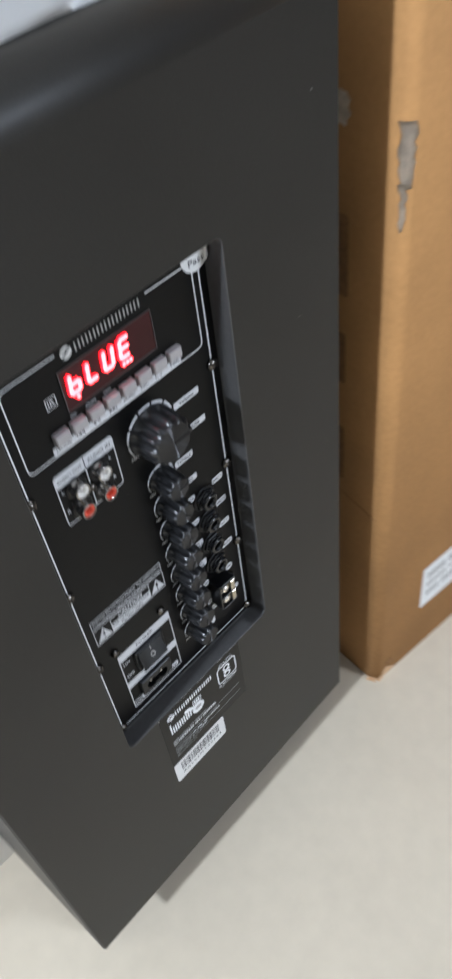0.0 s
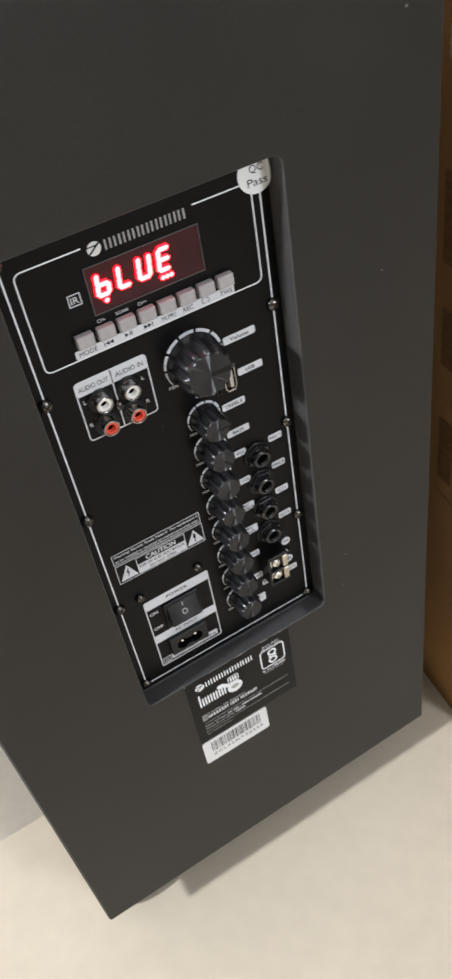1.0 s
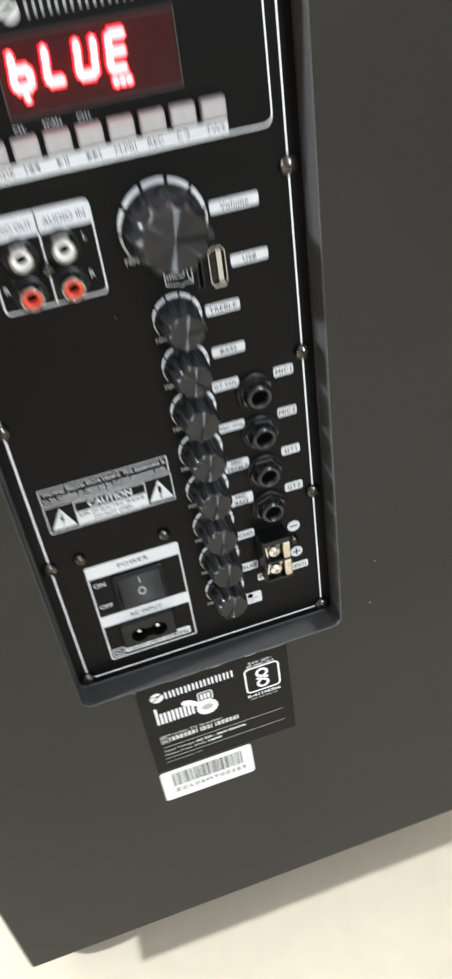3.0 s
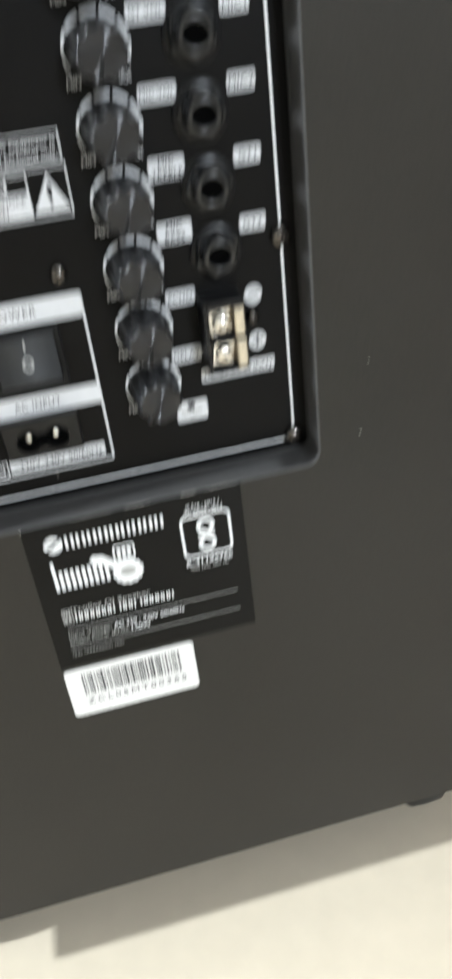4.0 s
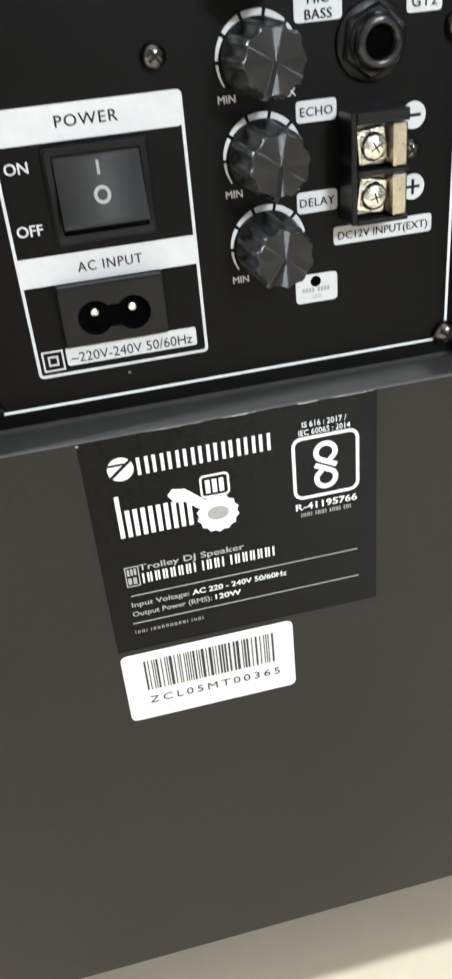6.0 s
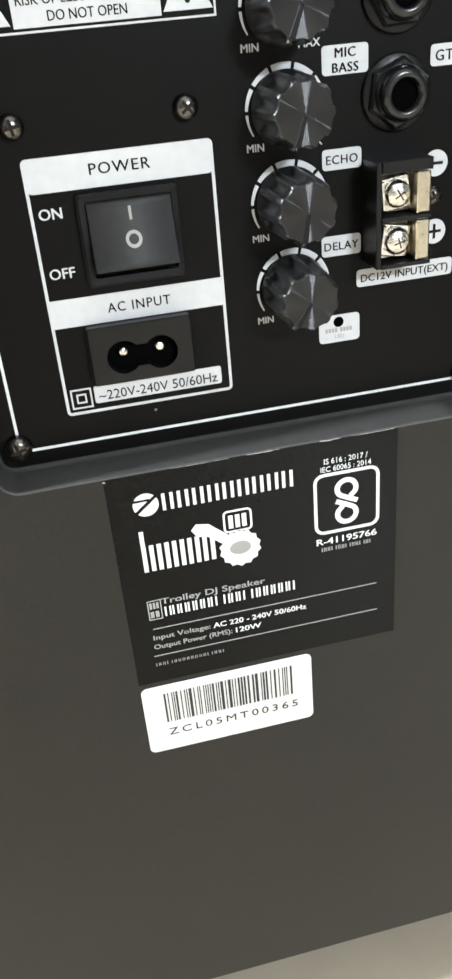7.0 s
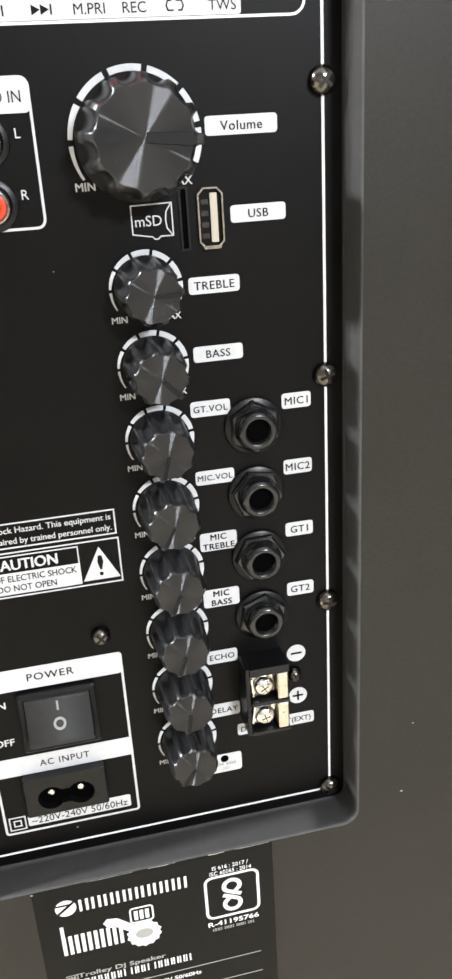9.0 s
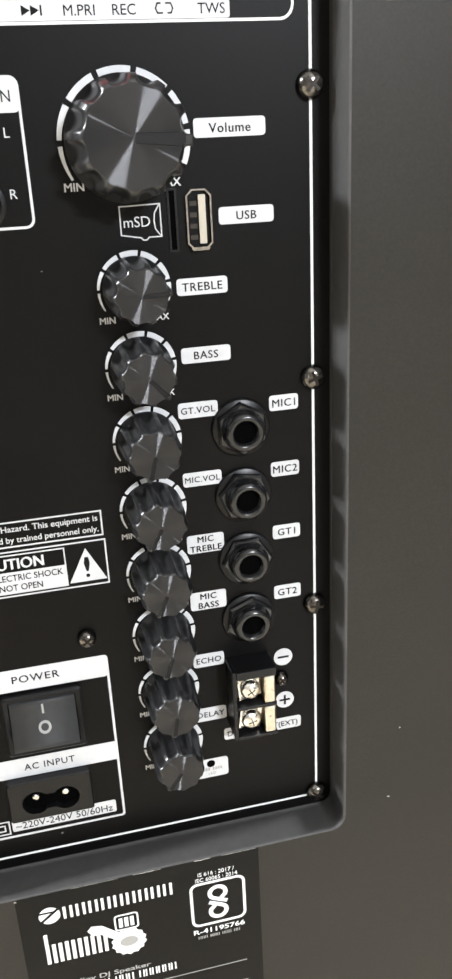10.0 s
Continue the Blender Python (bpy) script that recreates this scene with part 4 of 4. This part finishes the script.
# painted glints on the worn recess edge, and dust on the cabinet and the panel
def worn(name, x0, x1, z, w, seed, lab):
    """A thin uneven pale streak that paints the glint of a worn edge."""
    rng = random.Random(seed)
    bm = bmesh.new()
    n = max(4, int((x1 - x0) / 0.8))
    top = [(x0 + (x1 - x0) * k / n, z + w * rng.uniform(0.1, 0.5)) for k in range(n + 1)]
    low = [(x0 + (x1 - x0) * k / n, z - w * rng.uniform(0.0, 0.5) * min(1.0, 3 * k / n, 3 - 3 * k / n)) for k in range(n + 1)]
    prism(bm, top[::-1] + low, FACE + 0.16, FACE + 0.2)
    part(name, bm, GLINT_DUST, speaker, place(0, 0, 0), lab)


# Glints on the recess lip, put in as pale slivers.
for x0, x1, w, seed in ((-61.4, -53.0, 0.34, 1), (-42.6, -37.4, 0.5, 2), (-34.0, -23.0, 0.2, 3), (-80.0, -66.0, 0.16, 4)):
    worn("worn_edge_glint", x0, x1, -7.35, w, seed, "pale painted glint along the worn recess edge")
for x, z, r, out in ((-96.2, -7.9, 0.42, FACE + 0.15), (23.9, 27.6, 0.3, FACE), (20.9, 1.7, 0.45, FACE), (54.9, 207.1, 0.35, FACE), (-65.6, 169.4, 0.22, 0.0)):
    bm = bmesh.new()
    prism(bm, [(x + r * q * math.cos(k * math.pi / 4), z + r * q * 0.7 * math.sin(k * math.pi / 4)) for k, q in enumerate((1.0, 0.7, 1.1, 0.8, 1.2, 0.6, 0.9, 1.0))], out + 0.02, out + 0.1)
    part("dust_speck", bm, GLINT_DUST, speaker, place(0, 0, 0), "pale speck of dust")

# wheels
def wheel(x):
    bm = bmesh.new()
    lathe(bm, [(6.0, -11.0), (24.0, -11.0), (26.5, -8.0), (27.0, 0.0), (26.5, 8.0), (24.0, 11.0), (6.0, 11.0)], 40)
    m = Matrix.Translation((x / 1000, 0.033, 0.027)) @ pose(0, 0, 0, 0, 90, 0)
    ob = part("wheel", bm, RUBBER, speaker, m, "black trolley wheel")
    bm = bmesh.new()
    lathe(bm, [(5.8, -13.0), (5.8, 13.0)], 20)
    part("axle", bm, NICKEL, ob, m, "bright steel axle")
    bm = bmesh.new()
    prism(bm, rect(-14, 14, -26.0, 3.0), 25.0, 28.0)
    part("wheel_mount", bm, MATTE, ob, Matrix.Translation((x / 1000, 0.043, 0.0247)))


for wx in (64.0, -184.0):
    wheel(wx)
for wx in (64.0, -175.0):
    bm = bmesh.new()
    lathe(bm, [(12.0, 0.0), (14.0, 53.0)], 24)
    part("rubber_foot", bm, RUBBER, speaker, Matrix.Translation((wx / 1000, 0.1, 0.0)))


# ---- carton ----
def carton():
    base = Matrix.Translation((0.132, -0.021, 0)) @ pose(0, 0, 0, 0, 0, -7.5)
    ob = thing("carton", base, "tall brown corrugated carton with worn edges and tape", "box")
    bm = bmesh.new()
    w, d, h = 330.0, 118.0, 720.0
    R = 9.0
    prism(bm, rect(0, w, 0, d, R, 7), 0, h, bevel=3.0, smooth=True)
    part("carton_body", bm, CARD, ob, base)
    bm = bmesh.new()
    prism(bm, [(56, -0.6), (150, -0.6), (150, -0.1), (56, -0.1)], 70, 128)
    part("shipping_label", bm, PAPER, ob, base, "white paper label")
    # torn tape round the upright edge
    rng = random.Random(11)

    def wrap(t, z, out=0.3):
        """A point t millimetres round from the middle of the edge, along the front when t is above nought."""
        half = math.pi * R / 4
        if abs(t) <= half:
            g = math.pi * 1.25 + t / R
            return Vector((R + (R + out) * math.cos(g), R + (R + out) * math.sin(g), z))
        return Vector((R + t - half, -out, z)) if t > 0 else Vector((-out, R - t - half, z))

    for t0, t1, z0, z1, thin in ((-4.5, 5.0, 509, 545, 0.7), (-3.5, 1.0, 484, 512, 0.4)):
        bm = bmesh.new()
        rows = []
        for k in range(11):
            f = k / 10
            lo = t0 * (thin + (1 - thin) * f) + rng.uniform(-1.1, 1.1)
            hi = t1 * (thin + (1 - thin) * f) + rng.uniform(-1.1, 1.1)
            rows.append([bm.verts.new(wrap(lo + (hi - lo) * q / 6, z0 + (z1 - z0) * f)) for q in range(7)])
        for p, q in zip(rows, rows[1:]):
            for i in range(6):
                bm.faces.new((p[i], p[i + 1], q[i + 1], q[i])).smooth = True
        bmesh.ops.solidify(bm, geom=bm.faces[:], thickness=0.15)
        part("tape_scrap", bm, TAPE, ob, base, "whitish torn tape")
    side = base @ Matrix.Translation((-0.0002, 0, 0)) @ Matrix(((0, 0, -1), (-1, 0, 0), (0, 1, 0))).to_4x4()
    bm = bmesh.new()
    edge = [(-62, 536)] + [(-40 + rng.uniform(-2, 2) - 0.5 * abs(k - 2.5) ** 2, 532 + 3.6 * k) for k in range(6)] + [(-62, 552)]
    prism(bm, edge, 0, 0.25)
    part("tape_scrap", bm, TAPE, ob, side, "whitish torn tape")
    for z0, z1, y0, y1 in ((425, 481, 40, 62), (354, 396, 42, 60), (258, 312, 43, 59)):
        bm = bmesh.new()
        prism(bm, rect(-y1, -y0, z0, z1, 2.0), 0, 0.08)
        part("printed_block", bm, CARD_PRINT, ob, side, "dark brown printed block")
    bm = bmesh.new()
    line(bm, [(-60, 245), (-40, 242), (-24, 239), (-9.5, 236)], 0.9, 0, 0.15)
    part("crease", bm, CARD_PRINT, ob, side)
    bm = bmesh.new()
    prism(bm, [(9, 1), (19, 0.5), (27, 2), (21, 8), (14, 14), (9.5, 9)], 0, 0.2)
    front = base @ Matrix.Translation((0, -0.0002, 0)) @ FACING
    part("scuff", bm, CARD_EDGE, ob, front, "frayed paler corner")
    bm = bmesh.new()
    prism(bm, [(13.5, 19), (17, 17.5), (21, 18.5), (22.5, 21.5), (19, 23.5), (15, 22.8)], 0, 0.25)
    part("torn_spot", bm, CARD_PRINT, ob, front, "small dark torn spot")
    bm = bmesh.new()
    for k in range(14):
        g = math.pi * (1.0 + 0.5 * k / 13)
        p = Vector((R + (R + 0.4) * math.cos(g), R + (R + 0.4) * math.sin(g), 0))
        q = p + Vector((math.cos(g), math.sin(g), 0)) * rng.uniform(0.5, 3.5)
        t = Vector((-math.sin(g), math.cos(g), 0)) * 1.2
        hh = rng.uniform(2, 9)
        vs = [bm.verts.new(c) for c in (p - t, p + t, q + t * 0.6 + Vector((0, 0, 0.4)), q - t * 0.6 + Vector((0, 0, 0.4)), p + Vector((0, 0, hh)))]
        for f in ((0, 1, 2, 3), (3, 2, 4), (0, 3, 4), (2, 1, 4), (1, 0, 4)):
            bm.faces.new([vs[i] for i in f])
    part("frayed_edge", bm, CARD_EDGE, ob, base, "crushed frayed bottom corner")
    bm = bmesh.new()
    blocks(bm, 62, 140, 84, 92, [4, 7, 5], z=0.62)
    blocks(bm, 62, 120, 98, 104, [6, 6], z=0.62)
    blocks(bm, 62, 130, 110, 119, [5, 8], z=0.62)
    part("label_print", bm, GREYPRINT, ob, base @ FACING, "grey print")
    return ob


carton()

# white sheet lying on the speaker
bm = bmesh.new()
nx, ny = 16, 8
grid = [[bm.verts.new((-190 + 270 * i / nx, 8 + 104 * j / ny, 642.4 + 1.6 * abs(noise.noise((i * 0.4, j * 0.5, 0))))) for j in range(ny + 1)] for i in range(nx + 1)]
for i in range(nx):
    for j in range(ny):
        bm.faces.new((grid[i][j], grid[i + 1][j], grid[i + 1][j + 1], grid[i][j + 1])).smooth = True
bmesh.ops.solidify(bm, geom=bm.faces[:], thickness=0.4)
tagged(part("paper_sheet", bm, PAPER, None), "white crumpled sheet lying on the speaker", "paper")
